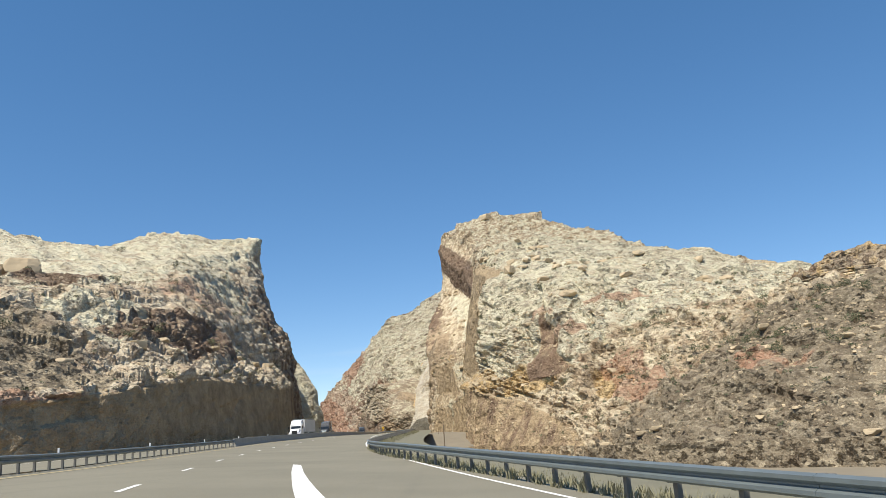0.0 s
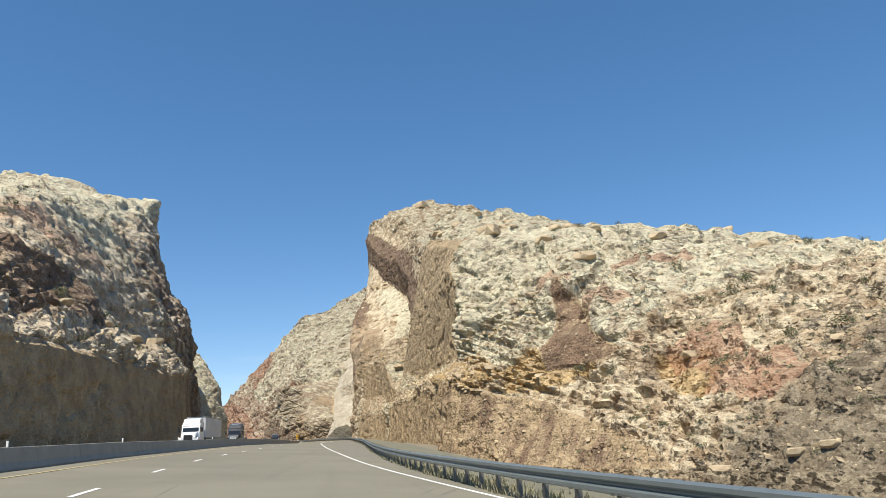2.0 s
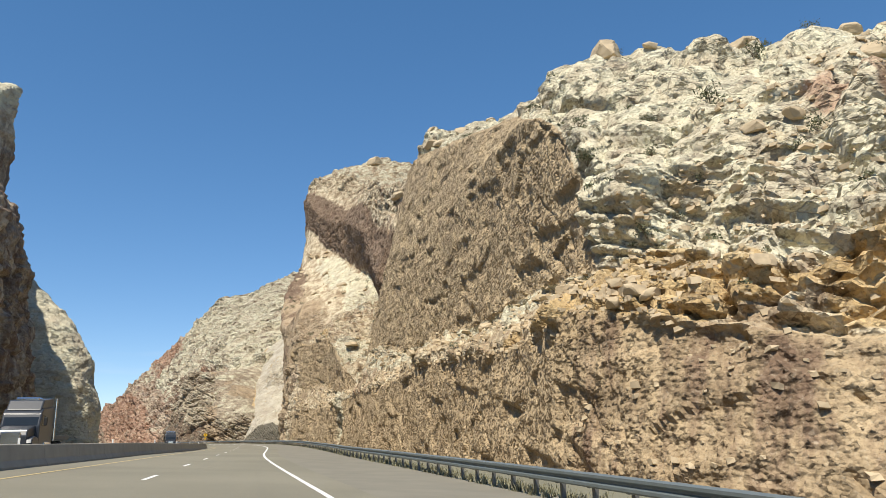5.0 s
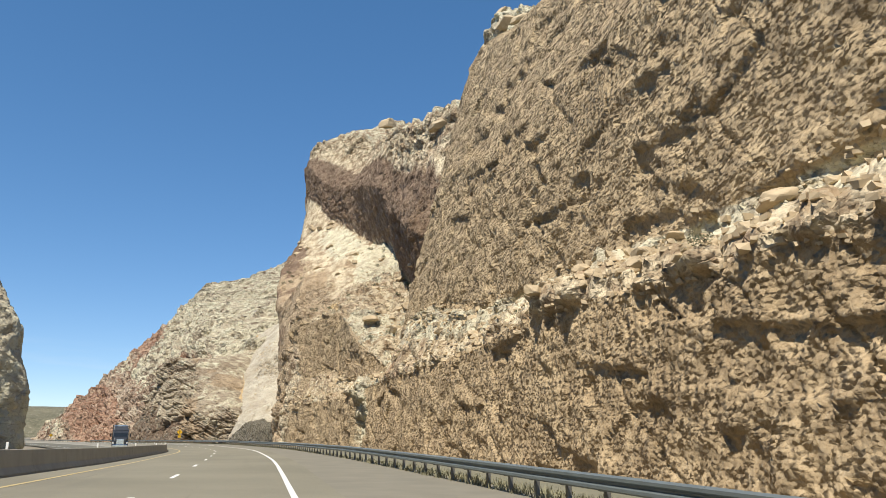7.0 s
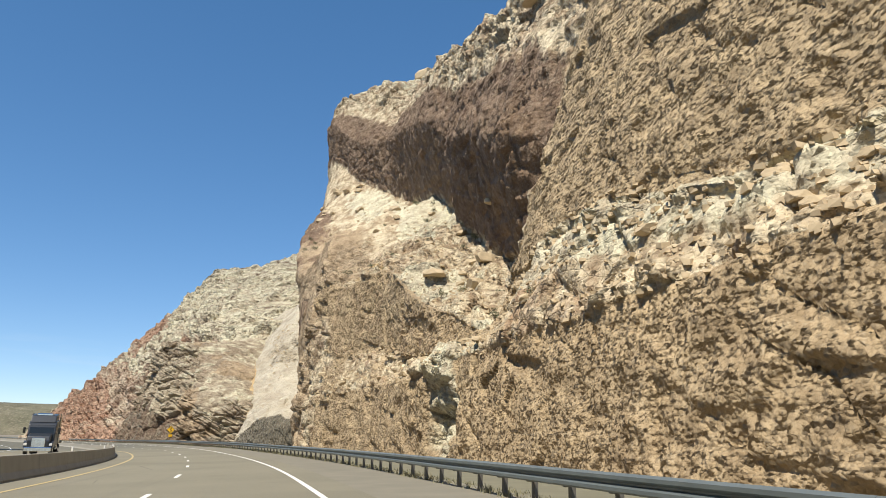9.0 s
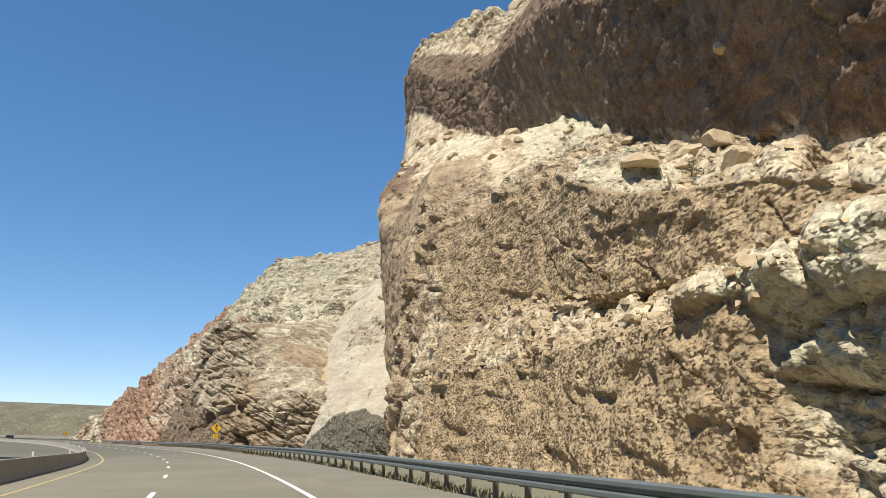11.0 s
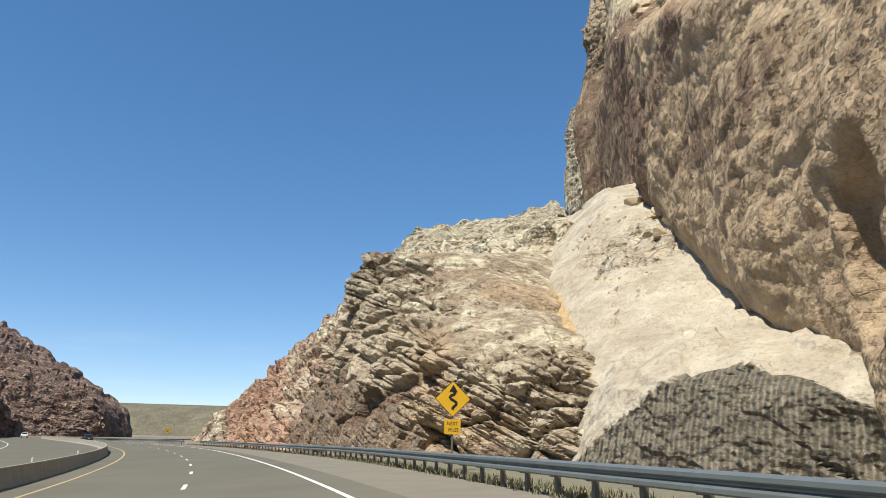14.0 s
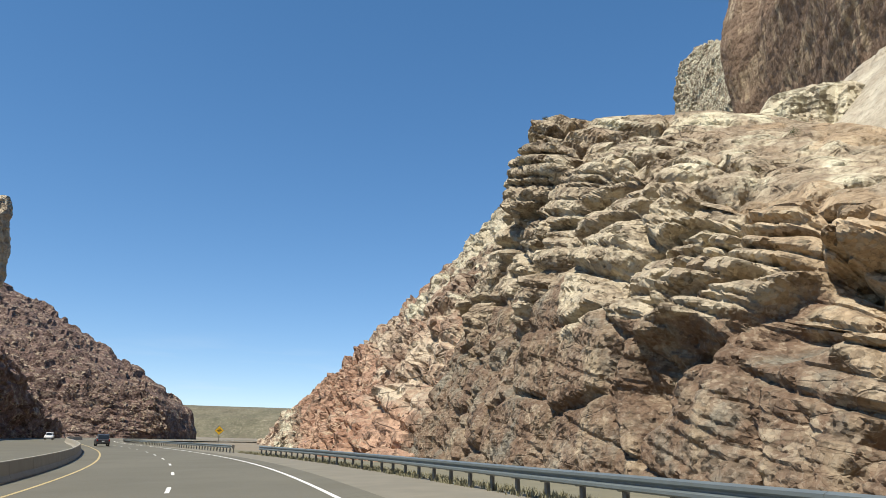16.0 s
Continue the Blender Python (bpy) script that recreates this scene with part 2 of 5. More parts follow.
def rock_material(name, pale, deep, tint=(0.46, 0.29, 0.19), size=1.0, drill=0.11):
    """Weathered rock. Masks: cut, varnish, ochre, red, white, scree, smooth, each 0 to 1 at the mesh's points."""
    k = Nodes(name)
    blocks, tone1 = k.facet(0.45 / size, (1, 1, 1.7))
    stones, tone2 = k.facet(1.2 / size, (1, 1, 1.6))
    chips, tone3 = k.facet(1.7 / size, (1, 0.8, 1.4), 0.15)
    flakes, tone4 = k.facet(4.4 / size, (1, 0.8, 1.3), 0.15)
    big = k.noise(0.05 / size, 5, warp=0.6)
    mid = k.noise(0.3 / size, 9, rough=0.65)
    fine = k.noise(3.5 / size, 8, rough=0.7)
    lay = k.map((0.05 / size, 0.07 / size, 0.9 / size), (radians(14), radians(-8), 0))
    beds = k.noise(1.0, 6, lay, 0.62)
    strata = k.noise(1.0, 3, lay, 0.5)
    runs = k.noise(1.0, 6, k.map((0.30 / size, 0.30 / size, 0.03 / size)), 0.65)
    split = k.cell(0.30 / size, k.map((1, 1, 2.4), (radians(14), radians(-8), 0), 2.0), "DISTANCE_TO_EDGE")
    c = k.mix(k.range(mid, 0.36, 0.62), deep, pale)
    c = k.mix(k.math("MULTIPLY", k.range(big, 0.5, 0.72), 0.5), c, tint)
    c = k.mix(k.math("MULTIPLY", k.range(beds, 0.53, 0.68), 0.3), c, tuple(0.6 * v for v in deep))
    tones = (("scree", (0.215, 0.178, 0.125), 0.92), ("white", (0.73, 0.64, 0.475), 0.8), ("ochre", (0.56, 0.385, 0.17), 0.8), ("red", (0.42, 0.21, 0.13), 0.62), ("tan", (0.43, 0.32, 0.205), 0.85), ("cut", (0.44, 0.33, 0.198), 0.92),
             ("varnish_shade", (0.195, 0.125, 0.085), 0.9), ("grey", (0.185, 0.175, 0.14), 0.9))
    for key, tone, most in tones:
        edge = runs if key == "varnish_shade" else mid
        f = k.math("MULTIPLY", k.range(k.math("ADD", k.mask(key), k.math("MULTIPLY", k.math("SUBTRACT", edge, 0.5), 1.1)), 0.38, 0.62), most)
        c = k.mix(f, c, k.mix(k.range(mid, 0.3, 0.7), tuple(0.74 * v for v in tone), tuple(min(0.8, 1.22 * v) for v in tone)))
    keep = k.math("SUBTRACT", 1.0, k.math("MULTIPLY", k.mask("smooth"), 0.8))
    tone = k.math("MULTIPLY", k.math("ADD", k.math("MULTIPLY", tone1, 0.7), k.math("ADD", k.math("MULTIPLY", tone2, 0.5), k.math("MULTIPLY", tone4, 0.5))), k.math("MULTIPLY", keep, k.math("SUBTRACT", 1.0, k.math("MULTIPLY", k.mask("cut"), 0.6))))
    c = k.mix(k.range(tone, 0.05, 0.7, 0.0, 0.5), c, (0.68, 0.585, 0.42))
    c = k.mix(k.range(tone, -0.05, -0.7, 0.0, 0.62), c, (0.11, 0.076, 0.05))
    c = k.mix(k.range(fine, 0.5, 0.8, 0.0, 0.5), c, (0.66, 0.58, 0.45))
    c = k.mix(k.range(fine, 0.48, 0.25, 0.0, 0.7), c, (0.11, 0.078, 0.056))
    crackle = k.math("MULTIPLY", k.range(split, 0.035, 0.0), k.math("MULTIPLY", k.range(big, 0.42, 0.6, 0.0, 1.0), k.math("SUBTRACT", 1.0, k.mask("cut"))))
    crackle = k.math("MULTIPLY", crackle, k.math("MULTIPLY", k.math("SUBTRACT", 1.0, k.mask("smooth")), k.math("SUBTRACT", 1.0, k.math("MULTIPLY", k.mask("scree"), 1.0, True))))
    # crack lines are also darkened in colour, for the shade inside them
    c = k.mix(k.math("MULTIPLY", crackle, 0.55), c, (0.11, 0.08, 0.06))
    c = k.mix(1.0, c, (0.86, 0.855, 0.84), "MULTIPLY")
    cut = k.mask("cut")
    uncut = k.math("MULTIPLY", k.math("SUBTRACT", 1.0, cut), keep)
    sep = k.n.new("ShaderNodeSeparateXYZ")
    k.l.new(k.co, sep.inputs[0])
    along = k.math("ADD", k.math("MULTIPLY", k.math("SUBTRACT", sep.outputs[0], sep.outputs[1]), 1.15 / size), k.math("MULTIPLY", mid, 0.5))
    along = k.math("ABSOLUTE", k.math("SUBTRACT", k.math("FRACT", along), 0.5))
    rows = k.math("MULTIPLY", k.range(along, 0.0, 0.5), k.range(k.noise(0.09 / size, 3), 0.5, 0.6, 1.0 if drill > 0.3 else 0.0, 1.0))
    h = k.math("MULTIPLY", uncut, k.math("ADD", k.math("ADD", k.math("MULTIPLY", blocks, 0.3), k.math("MULTIPLY", stones, 1.15)), k.math("MULTIPLY", flakes, 1.0)))
    h = k.math("SUBTRACT", h, k.math("MULTIPLY", crackle, 0.1 * size))
    pebbles = k.math("SUBTRACT", 0.0, k.cell(2.3 / size, k.map((1, 0.85, 1.2), (radians(12), 0, 0), 0.8)))
    rubble = k.math("ADD", k.math("ADD", k.math("MULTIPLY", chips, 0.8), k.math("MULTIPLY", flakes, 0.95)), k.math("MULTIPLY", pebbles, 0.18 * size))
    h = k.math("ADD", h, k.math("MULTIPLY", cut, k.math("ADD", rubble, k.math("MULTIPLY", rows, drill * size))))
    h = k.math("ADD", h, k.math("MULTIPLY", k.noise(1.4 / size, 4, rough=0.5), 0.2 * size))
    h = k.math("ADD", h, k.math("MULTIPLY", k.math("MULTIPLY", strata, keep), 0.45 * size))
    return k.done(c, k.bump(h, 1.0, 1.0))


M_ROCK = rock_material("pale sandstone", (0.80, 0.69, 0.49), (0.37, 0.27, 0.168))
M_GREY = rock_material("grey layered sandstone", (0.58, 0.505, 0.37), (0.31, 0.245, 0.172), (0.34, 0.25, 0.17))
M_SLAB = rock_material("smooth white sandstone", (0.575, 0.525, 0.42), (0.45, 0.395, 0.305), (0.42, 0.33, 0.21), 1.6, 0.34)
M_LEFT = rock_material("weathered sandstone fin", (0.73, 0.64, 0.48), (0.43, 0.335, 0.235), (0.33, 0.21, 0.14))
M_RED = rock_material("red banded sandstone", (0.64, 0.53, 0.40), (0.33, 0.20, 0.135), (0.62, 0.53, 0.39), 1.8)
M_HILL = rock_material("purple scree hillside", (0.25, 0.165, 0.14), (0.12, 0.076, 0.066), (0.30, 0.22, 0.185), 2.0)
M_FAR = rock_material("far olive hills", (0.20, 0.185, 0.125), (0.14, 0.135, 0.09), (0.21, 0.17, 0.125), 20.0)


def asphalt_material():
    """Tan worn asphalt with darker wheel paths' stains, sealed cracks and fine stone grain."""
    k = Nodes("worn asphalt", 0.8)
    big = k.noise(0.12, 6)
    long = k.noise(1.0, 5, k.map((0.9, 0.02, 1.0)))
    grain = k.noise(40.0, 4)
    c = k.mix(k.range(big, 0.3, 0.7), (0.195, 0.181, 0.134), (0.245, 0.228, 0.170))
    sep = k.n.new("ShaderNodeSeparateXYZ")
    k.l.new(k.co, sep.inputs[0])
    c = k.mix(k.range(sep.outputs[1], 360.0, 460.0, 0.0, 1.0), c, k.mix(k.range(big, 0.3, 0.7), (0.118, 0.113, 0.086), (0.152, 0.146, 0.112)))
    c = k.mix(k.range(long, 0.55, 0.75, 0.0, 0.35), c, (0.15, 0.138, 0.11))
    c = k.mix(k.range(grain, 0.3, 0.7, 0.0, 0.35), c, (0.15, 0.138, 0.112))
    crack = k.cell(0.16, k.map((1.0, 0.5, 1.0)), "DISTANCE_TO_EDGE")
    c = k.mix(k.math("MULTIPLY", k.range(crack, 0.006, 0.002), k.range(big, 0.5, 0.65, 0.0, 0.4)), c, (0.07, 0.065, 0.06))
    return k.done(c, k.bump(grain, 0.01, 0.5))


M_ASPHALT = asphalt_material()
M_SHOULDER = plain("dusty shoulder asphalt", (0.19, 0.175, 0.135), 0.9, 0, 0.25, 0.8, 0.1)
M_GROUND = plain("dry desert ground", (0.21, 0.18, 0.13), 0.95, 0, 0.25, 0.2, 0.2)
M_CONCRETE = plain("grey concrete", (0.30, 0.28, 0.235), 0.85, 0, 0.22, 1.2, 0.1)
M_STEEL = plain("galvanised steel", (0.17, 0.20, 0.205), 0.45, 0.35, 0.2, 2.0)
M_WHITE = plain("white road paint", (0.75, 0.74, 0.70), 0.7, 0, 0.08, 3.0)
M_YELLOW = plain("yellow road paint", (0.46, 0.36, 0.17), 0.7, 0, 0.1, 3.0)
M_POST = plain("dark weathered steel post", (0.16, 0.155, 0.14), 0.7, 0.3, 0.2, 4.0)
M_SIGN = plain("yellow sign sheeting", (0.78, 0.46, 0.02), 0.45, 0, 0.06, 2.0)
M_BLACK = plain("black sign print", (0.012, 0.012, 0.012), 0.6, 0, 0.2, 2.0)
M_TRUCK = plain("white truck paint", (0.72, 0.73, 0.74), 0.3, 0, 0.04, 1.0)
M_TRAILER = plain("grey-white trailer panels", (0.55, 0.55, 0.54), 0.5, 0, 0.08, 0.4)
M_DARK = plain("dark blue-black truck paint", (0.03, 0.035, 0.045), 0.3, 0, 0.2, 1.0)
M_GLASS = plain("dark vehicle glass", (0.02, 0.025, 0.03), 0.08, 0, 0.1, 1.0)
M_CHROME = plain("chrome", (0.75, 0.75, 0.75), 0.15, 1.0, 0.05, 2.0)
M_TYRE = plain("black tyre rubber", (0.025, 0.025, 0.025), 0.85, 0, 0.2, 3.0)
M_LAMP = plain("clear headlamp lens", (0.7, 0.7, 0.68), 0.1, 0, 0.05, 2.0)
M_TAIL = plain("red tail lamp", (0.35, 0.02, 0.015), 0.25, 0, 0.05, 2.0)
M_SUV = plain("dark grey car paint", (0.05, 0.052, 0.058), 0.3, 0.2, 0.1, 1.0)
M_SHRUB = plain("grey-green shrub leaves", (0.115, 0.125, 0.065), 0.85, 0, 0.4, 2.5)
M_TWIG = plain("dry shrub twigs", (0.16, 0.115, 0.07), 0.9, 0, 0.3, 5.0)
M_GRASS = plain("dry olive grass", (0.23, 0.215, 0.13), 0.9, 0, 0.45, 0.8)
M_STONE = plain("broken tan sandstone", (0.46, 0.365, 0.235), 0.92, 0, 0.4, 0.9, 0.3)
M_SAND = plain("pale gravel verge", (0.165, 0.155, 0.105), 0.95, 0, 0.25, 0.7, 0.2)

# ---- the road's line ----
LINE = [(28, -90, 0), (13.5, -45, 0), (0, 0, 0.1), (-6.6, 30, 0.2), (-11.3, 60.6, 0.25), (-14, 91.5, 0.35), (-15.6, 128, 0.6), (-16.4, 166, 0.85), (-16.6, 205, 0.9), (-16.5, 239, 0.9), (-16.8, 275, 0.85),
        (-17.9, 311, 0.75), (-20.6, 340.4, 0.65), (-25.2, 370.4, 0.6), (-31.2, 400.2, 0.4), (-38.9, 430.2, 0.25), (-47.9, 460, 0.1), (-58.8, 490, 0), (-72.8, 522, 0), (-90, 554, 0), (-109.5, 586, 0), (-131, 620, 0),
        (-160, 672, 0), (-182, 730, 0), (-194, 790, 0), (-196, 860, 0), (-186, 940, 0)]
L = np.array(LINE, float)
Ls = np.concatenate([[0], np.cumsum(np.linalg.norm(np.diff(L[:, :2], axis=0), axis=1))])
ROAD_S = np.arange(0, Ls[-1], 1.0)
ROAD = spline(ROAD_S, Ls, L)
way_ = np.gradient(ROAD, axis=0)
way_[:, 2] = 0
way_ /= np.linalg.norm(way_, axis=1)[:, None]
SIDE = np.stack([way_[:, 1], -way_[:, 0], 0 * way_[:, 0]], 1)
S0 = float(Ls[2])        # the station where the drive begins


# metres from the driven line, by station from the start of the drive
AT = [-90, 20, 50, 110, 170, 215, 260, 350, 425, 475, 520, 570, 900]
DASH = [-4.2, -3.3, -3.6, -4.5, -3.1, -2.5, -2.2, -1.76, -1.4, -1.06, -0.66, 0.0, 0.0]
EDGE = [6.3, 6.15, 6.1, 4.3, 2.1, 1.05, 1.9, 2.3, 2.95, 3.3, 4.2, 4.4, 4.4]
RAIL = [8.0, 6.7, 5.6, 6.1, 7.5, 7.2, 6.4, 5.8, 6.3, 8.2, 8.2, 7.6, 7.4]
YELLOW = [-8.3, -8.8, -8.5, -8.0, -7.0, -6.1, -6.2, -6.0, -6.6, -6.6, -5.6, -4.6, -4.6]
BARRIER = [-10.8, -10.8, -10.6, -10.0, -9.1, -8.1, -8.0, -7.8, -8.4, -8.6, -7.6, -6.6, -6.6]


def at(table, s):
    return spline(np.asarray(s, float).reshape(-1) - S0, AT, table).reshape(np.shape(s))


def bank(s):
    return np.interp(s - S0, [-60, 0, 40, 110, 215, 260, 350, 425, 500, 560, 660], [-0.08, -0.08, -0.046, -0.064, -0.027, 0.018, 0.045, 0.08, 0.053, 0.035, 0.0])


def on_road(s, d, up=0.0):
    """The place at station s, d metres to the right of the driven line."""
    s, d = np.broadcast_arrays(np.asarray(s, float), np.asarray(d, float))
    base = np.stack([np.interp(s, ROAD_S, ROAD[:, k]) for k in range(3)], -1)
    side = np.stack([np.interp(s, ROAD_S, SIDE[:, k]) for k in range(3)], -1)
    P = base + side * d[..., None]
    P[..., 2] += np.clip(d, -9, 8) * bank(s) + up
    return P


def heading(s):
    w = [float(np.interp(s, ROAD_S, way_[:, k])) for k in range(2)]
    return math.degrees(math.atan2(-w[0], w[1]))


def ribbon(name, s0, s1, d0, d1, mat, up=0.0, step=2.0, cols=2):
    """A strip of road between two lines, each a table or metres from the driven line."""
    s = np.linspace(s0, s1, max(2, int((s1 - s0) / step) + 1))
    a, b = ((at(e[0], s) + e[1]) if isinstance(e, tuple) else np.full(s.shape, float(e)) for e in (d0, d1))
    u = np.linspace(0, 1, cols)
    return grid_mesh(name, on_road(s[:, None], a[:, None] * (1 - u) + b[:, None] * u, up), mat, smooth=True, flip=True)


END = ROAD_S[-1] - 1
tagged(ribbon("road", 0, END, (BARRIER, 0.0), (EDGE, 1.2), M_ASPHALT, 0.0, 2.0, 8), "worn tan asphalt highway with sealed cracks", "road", kind="structure")
tagged(ribbon("shoulder", 0, END, (EDGE, 1.2), (RAIL, 0.8), M_SHOULDER, 0.0, 2.0, 3), "dusty asphalt shoulder beside the guardrail", "road shoulder", kind="structure")
tagged(ribbon("opposite_road", 0, END, (BARRIER, -17.0), (BARRIER, -0.02), M_ASPHALT, 0.06, 2.0, 8), "pale asphalt carriageway behind the concrete barrier", "road", kind="structure")
tagged(ribbon("edge_line", 0, END, (EDGE, -0.08), (EDGE, 0.08), M_WHITE, 0.008), "solid white edge line on asphalt", "road marking", kind="structure")
tagged(ribbon("median_line", 0, END, (YELLOW, -0.08), (YELLOW, 0.08), M_YELLOW, 0.008), "solid yellow edge line on asphalt", "road marking", kind="structure")
tagged(ribbon("opposite_line", 0, END, (BARRIER, -12.6), (BARRIER, -12.45), M_WHITE, 0.068), "solid white edge line of the far carriageway", "road marking", kind="structure")
for k in range(int(END / 12.19)):
    s = 4.2 + k * 12.19
    tagged(ribbon("lane_dash", s, s + 3.05, (DASH, -0.075), (DASH, 0.075), M_WHITE, 0.008, 1.0), "white painted lane dash on asphalt", "road marking", group="lane dashes")

# ---- ground ----
gx = np.concatenate([np.linspace(-4500, -450, 25), np.linspace(-440, 300, 75), np.linspace(320, 4500, 25)])
gy = np.concatenate([np.linspace(-3000, -150, 15), np.linspace(-140, 1000, 115), np.linspace(1030, 4900, 30)])
GX, GY = np.meshgrid(gx, gy, indexing="ij")
hollow = step_between(9, 18, GX - np.interp(GY, L[:, 1], L[:, 0])) * step_between(215, 165, GY) * step_between(-120, -40, GY)
G = np.stack([GX, GY, -0.75 - 6.5 * hollow + 0.25 * fbm(np.stack([GX / 9.0, GY / 9.0, 0 * GX], -1), 3, 71)], -1)
tagged(grid_mesh("ground", G, M_GROUND), "dry sandy desert ground", "ground", kind="structure")

# ---- rock ----
def ledges(W, bed, along, seed, dip, gap):
    """Bedded blocks: each stands out by its own amount and leans its own way; and the open joints between them."""
    b = (W[..., 2] + dip[0] * W[..., 0] + dip[1] * W[..., 1]) / bed
    bi = np.floor(b)
    fb = b - bi
    c = (0.8 * W[..., 1] - 0.6 * W[..., 0]) / along + 9.0 * hash3(bi, bi * 0, bi * 0, seed)
    ci = np.floor(c)
    fc = c - ci
    h = hash3(bi, ci, bi * 0, seed + 1) - 0.5
    lean = (fb - 0.5) * (hash3(bi, ci, bi * 0, seed + 2) - 0.3) + (fc - 0.5) * (hash3(bi, ci, bi * 0, seed + 3) - 0.5)
    joint = np.exp(-(np.minimum(np.minimum(fb, 1 - fb) * bed, np.minimum(fc, 1 - fc) * along * (1 + 2 * hash3(bi, ci, bi * 0, seed + 4))) / gap) ** 2)
    return h + 0.45 * lean, joint


def patch(P, at, radii, seed=3):
    """1 inside an uneven round patch at a place, falling to 0 outside."""
    q = (P - np.array(at)) / np.array(radii)
    r = np.sqrt((q ** 2).sum(-1)) + 0.5 * fbm(P / 6.0, 3, seed)
    return 1 - step_between(0.6, 1.15, r)


def rock(name, sections, step, rows, mat, label, zones=None, flip=False, amp=1.0, block=1.0, beds=0.6, seed=1, turn=0.0, origin=(0, 0), size=1.0, dip=(0.25, -0.16), longer=1.0, rise=0.35, crev=1.0, knobs=1.0, rounded=9999, dents=()):
    """A rock mass over sections, broken into blocks and beds; zones(P, level, masks) sets the masks."""
    P, level = loft(sections, step, rows)
    P = soften(P, 2)
    if turn or origin != (0, 0):
        c, s = math.cos(radians(turn)), math.sin(radians(turn))
        x, y = P[..., 0].copy(), P[..., 1].copy()
        P[..., 0], P[..., 1] = origin[0] + c * x - s * y, origin[1] + s * x + c * y
    N = normals(P) * (1 if flip else -1)
    masks = {key: np.zeros(P.shape[:2]) for key in ("cut", "varnish_shade", "ochre", "red", "white", "scree", "smooth", "grey", "tan", "massive")}
    if zones:
        zones(P, np.broadcast_to(level[None], P.shape[:2]), masks)
    cut, smooth, scree, massive = masks["cut"], masks["smooth"], masks["scree"], masks.pop("massive")
    gap = np.maximum(np.linalg.norm(np.gradient(P, axis=0), axis=-1), np.linalg.norm(np.gradient(P, axis=1), axis=-1)) / size
    f2, f3, f4 = (1 - step_between(a, b, gap) for a, b in ((1.0, 1.8), (0.5, 0.85), (0.3, 0.5)))
    rough = (1 - np.clip(1.2 * cut, 0, 1)) * (1 - smooth) * (1 - 0.7 * scree) * (1 - 0.4 * step_between(0.75, 0.95, N[..., 2]))
    warp = np.stack([fbm(P / (11.0 * size), 3, seed + 30 + k) for k in range(3)], -1) * size
    W = P + 1.3 * warp
    slab1, gap1 = ledges(P + 0.8 * warp, 3.2 * size, 7.5 * size * longer, seed, dip, 0.22 * size)
    slab2, gap2 = ledges(P + 0.8 * warp, 1.25 * size, 3.2 * size * longer, seed + 10, dip, 0.14 * size)
    large, gap4 = facets(W / (np.array([7.5, 7.5, 5.0]) * size), seed, 0.9)
    c1 = crease(W / (np.array([8.0, 8.0, 6.0]) * size), seed + 100)
    c2 = f2 * crease(W / (np.array([3.4, 3.4, 2.4]) * size), seed + 101)
    c3 = f3 * crease(W / (np.array([1.5, 1.5, 1.05]) * size), seed + 102)
    c4 = f4 * crease(P / (np.array([0.75, 0.75, 0.6]) * size), seed + 103)
    ledgy = step_between(-0.2, 0.25, fbm(P / (13.0 * size), 4, seed + 50))
    broken = step_between(-0.2, 0.25, fbm(P / (10.0 * size), 4, seed + 60))
    d = 2.0 * fbm(P / (26.0 * size), 4, seed) * (1 - 0.7 * cut) * (1 - 0.4 * smooth)
    d = d + rough * block * (1.4 * c1 + 0.7 * large - 0.95 * crev * gap4 + (0.3 + 0.7 * broken) * (0.9 * c2 + 0.9 * np.abs(c2) - 0.25 + 0.5 * np.abs(c3) - 0.12 + 0.3 * c3 + 0.15 * c4))
    d = d + rough * beds * (0.3 + 0.7 * ledgy) * (1 - massive) * (1.7 * slab1 - 1.1 * crev * gap1 + 0.9 * slab2 - 0.65 * crev * gap2)
    d = d - rough * massive * 0.8 * gap1 * f2 * step_between(0.1, 0.2, slab1)
    d = d + smooth * (1 - cut) * (0.35 * c1 + 0.15 * np.abs(c2))
    crack = (0.8 * P[..., 1] - P[..., 2] + 3.0 * warp[..., 0] / size) / (4.3 * size)
    crack = np.exp(-((np.abs(crack - np.floor(crack) - 0.5 + 0.3 * c1) * 4.3) / 0.16) ** 2) * step_between(0.7, 0.75, hash3(np.floor(crack), np.floor(crack) * 0, np.floor(P[..., 2] / 9.0), seed + 8))
    fall = step_between(0.34, 0.38, slab1) + 0.8 * step_between(0.33, 0.38, large)
    pits = 0.17 * c3 + 0.10 * np.abs(c3) + 0.12 * c4
    d = d + cut * (pits * (0.5 + 0.7 * broken) + 0.30 * np.minimum(c2, 0.1) + 0.2 * large * ledgy - (0.4 + 0.3 * c2) * fall - 0.35 * crack) + scree * (0.25 * c3 + 0.2 * np.abs(c2))
    for place, radii, deep in dents:
        d = d - deep / (amp * size) * patch(P, place, radii, seed)
    top = knobs * step_between(0.45, 0.85, N[..., 2]) * (1 - cut) * (1 - 0.6 * smooth)
    P = P + np.array([0, 0, 1.0]) * (top * size * (0.8 * np.abs(c2) + 0.6 * c2 + 0.8 * np.abs(c1) + 0.8 * step_between(0.22, 0.3, slab1) + 1.3 * step_between(0.28, 0.34, large) - 0.7))[..., None]
    P = P + N * np.array([1.0, 1.0, rise]) * (amp * size * d)[..., None]
    closed = np.pad(P, ((1, 1), (1, 1), (0, 0)), "edge")
    for edge in (closed[0], closed[-1], closed[:, 0], closed[:, -1]):
        edge[:, 2] = -3.5
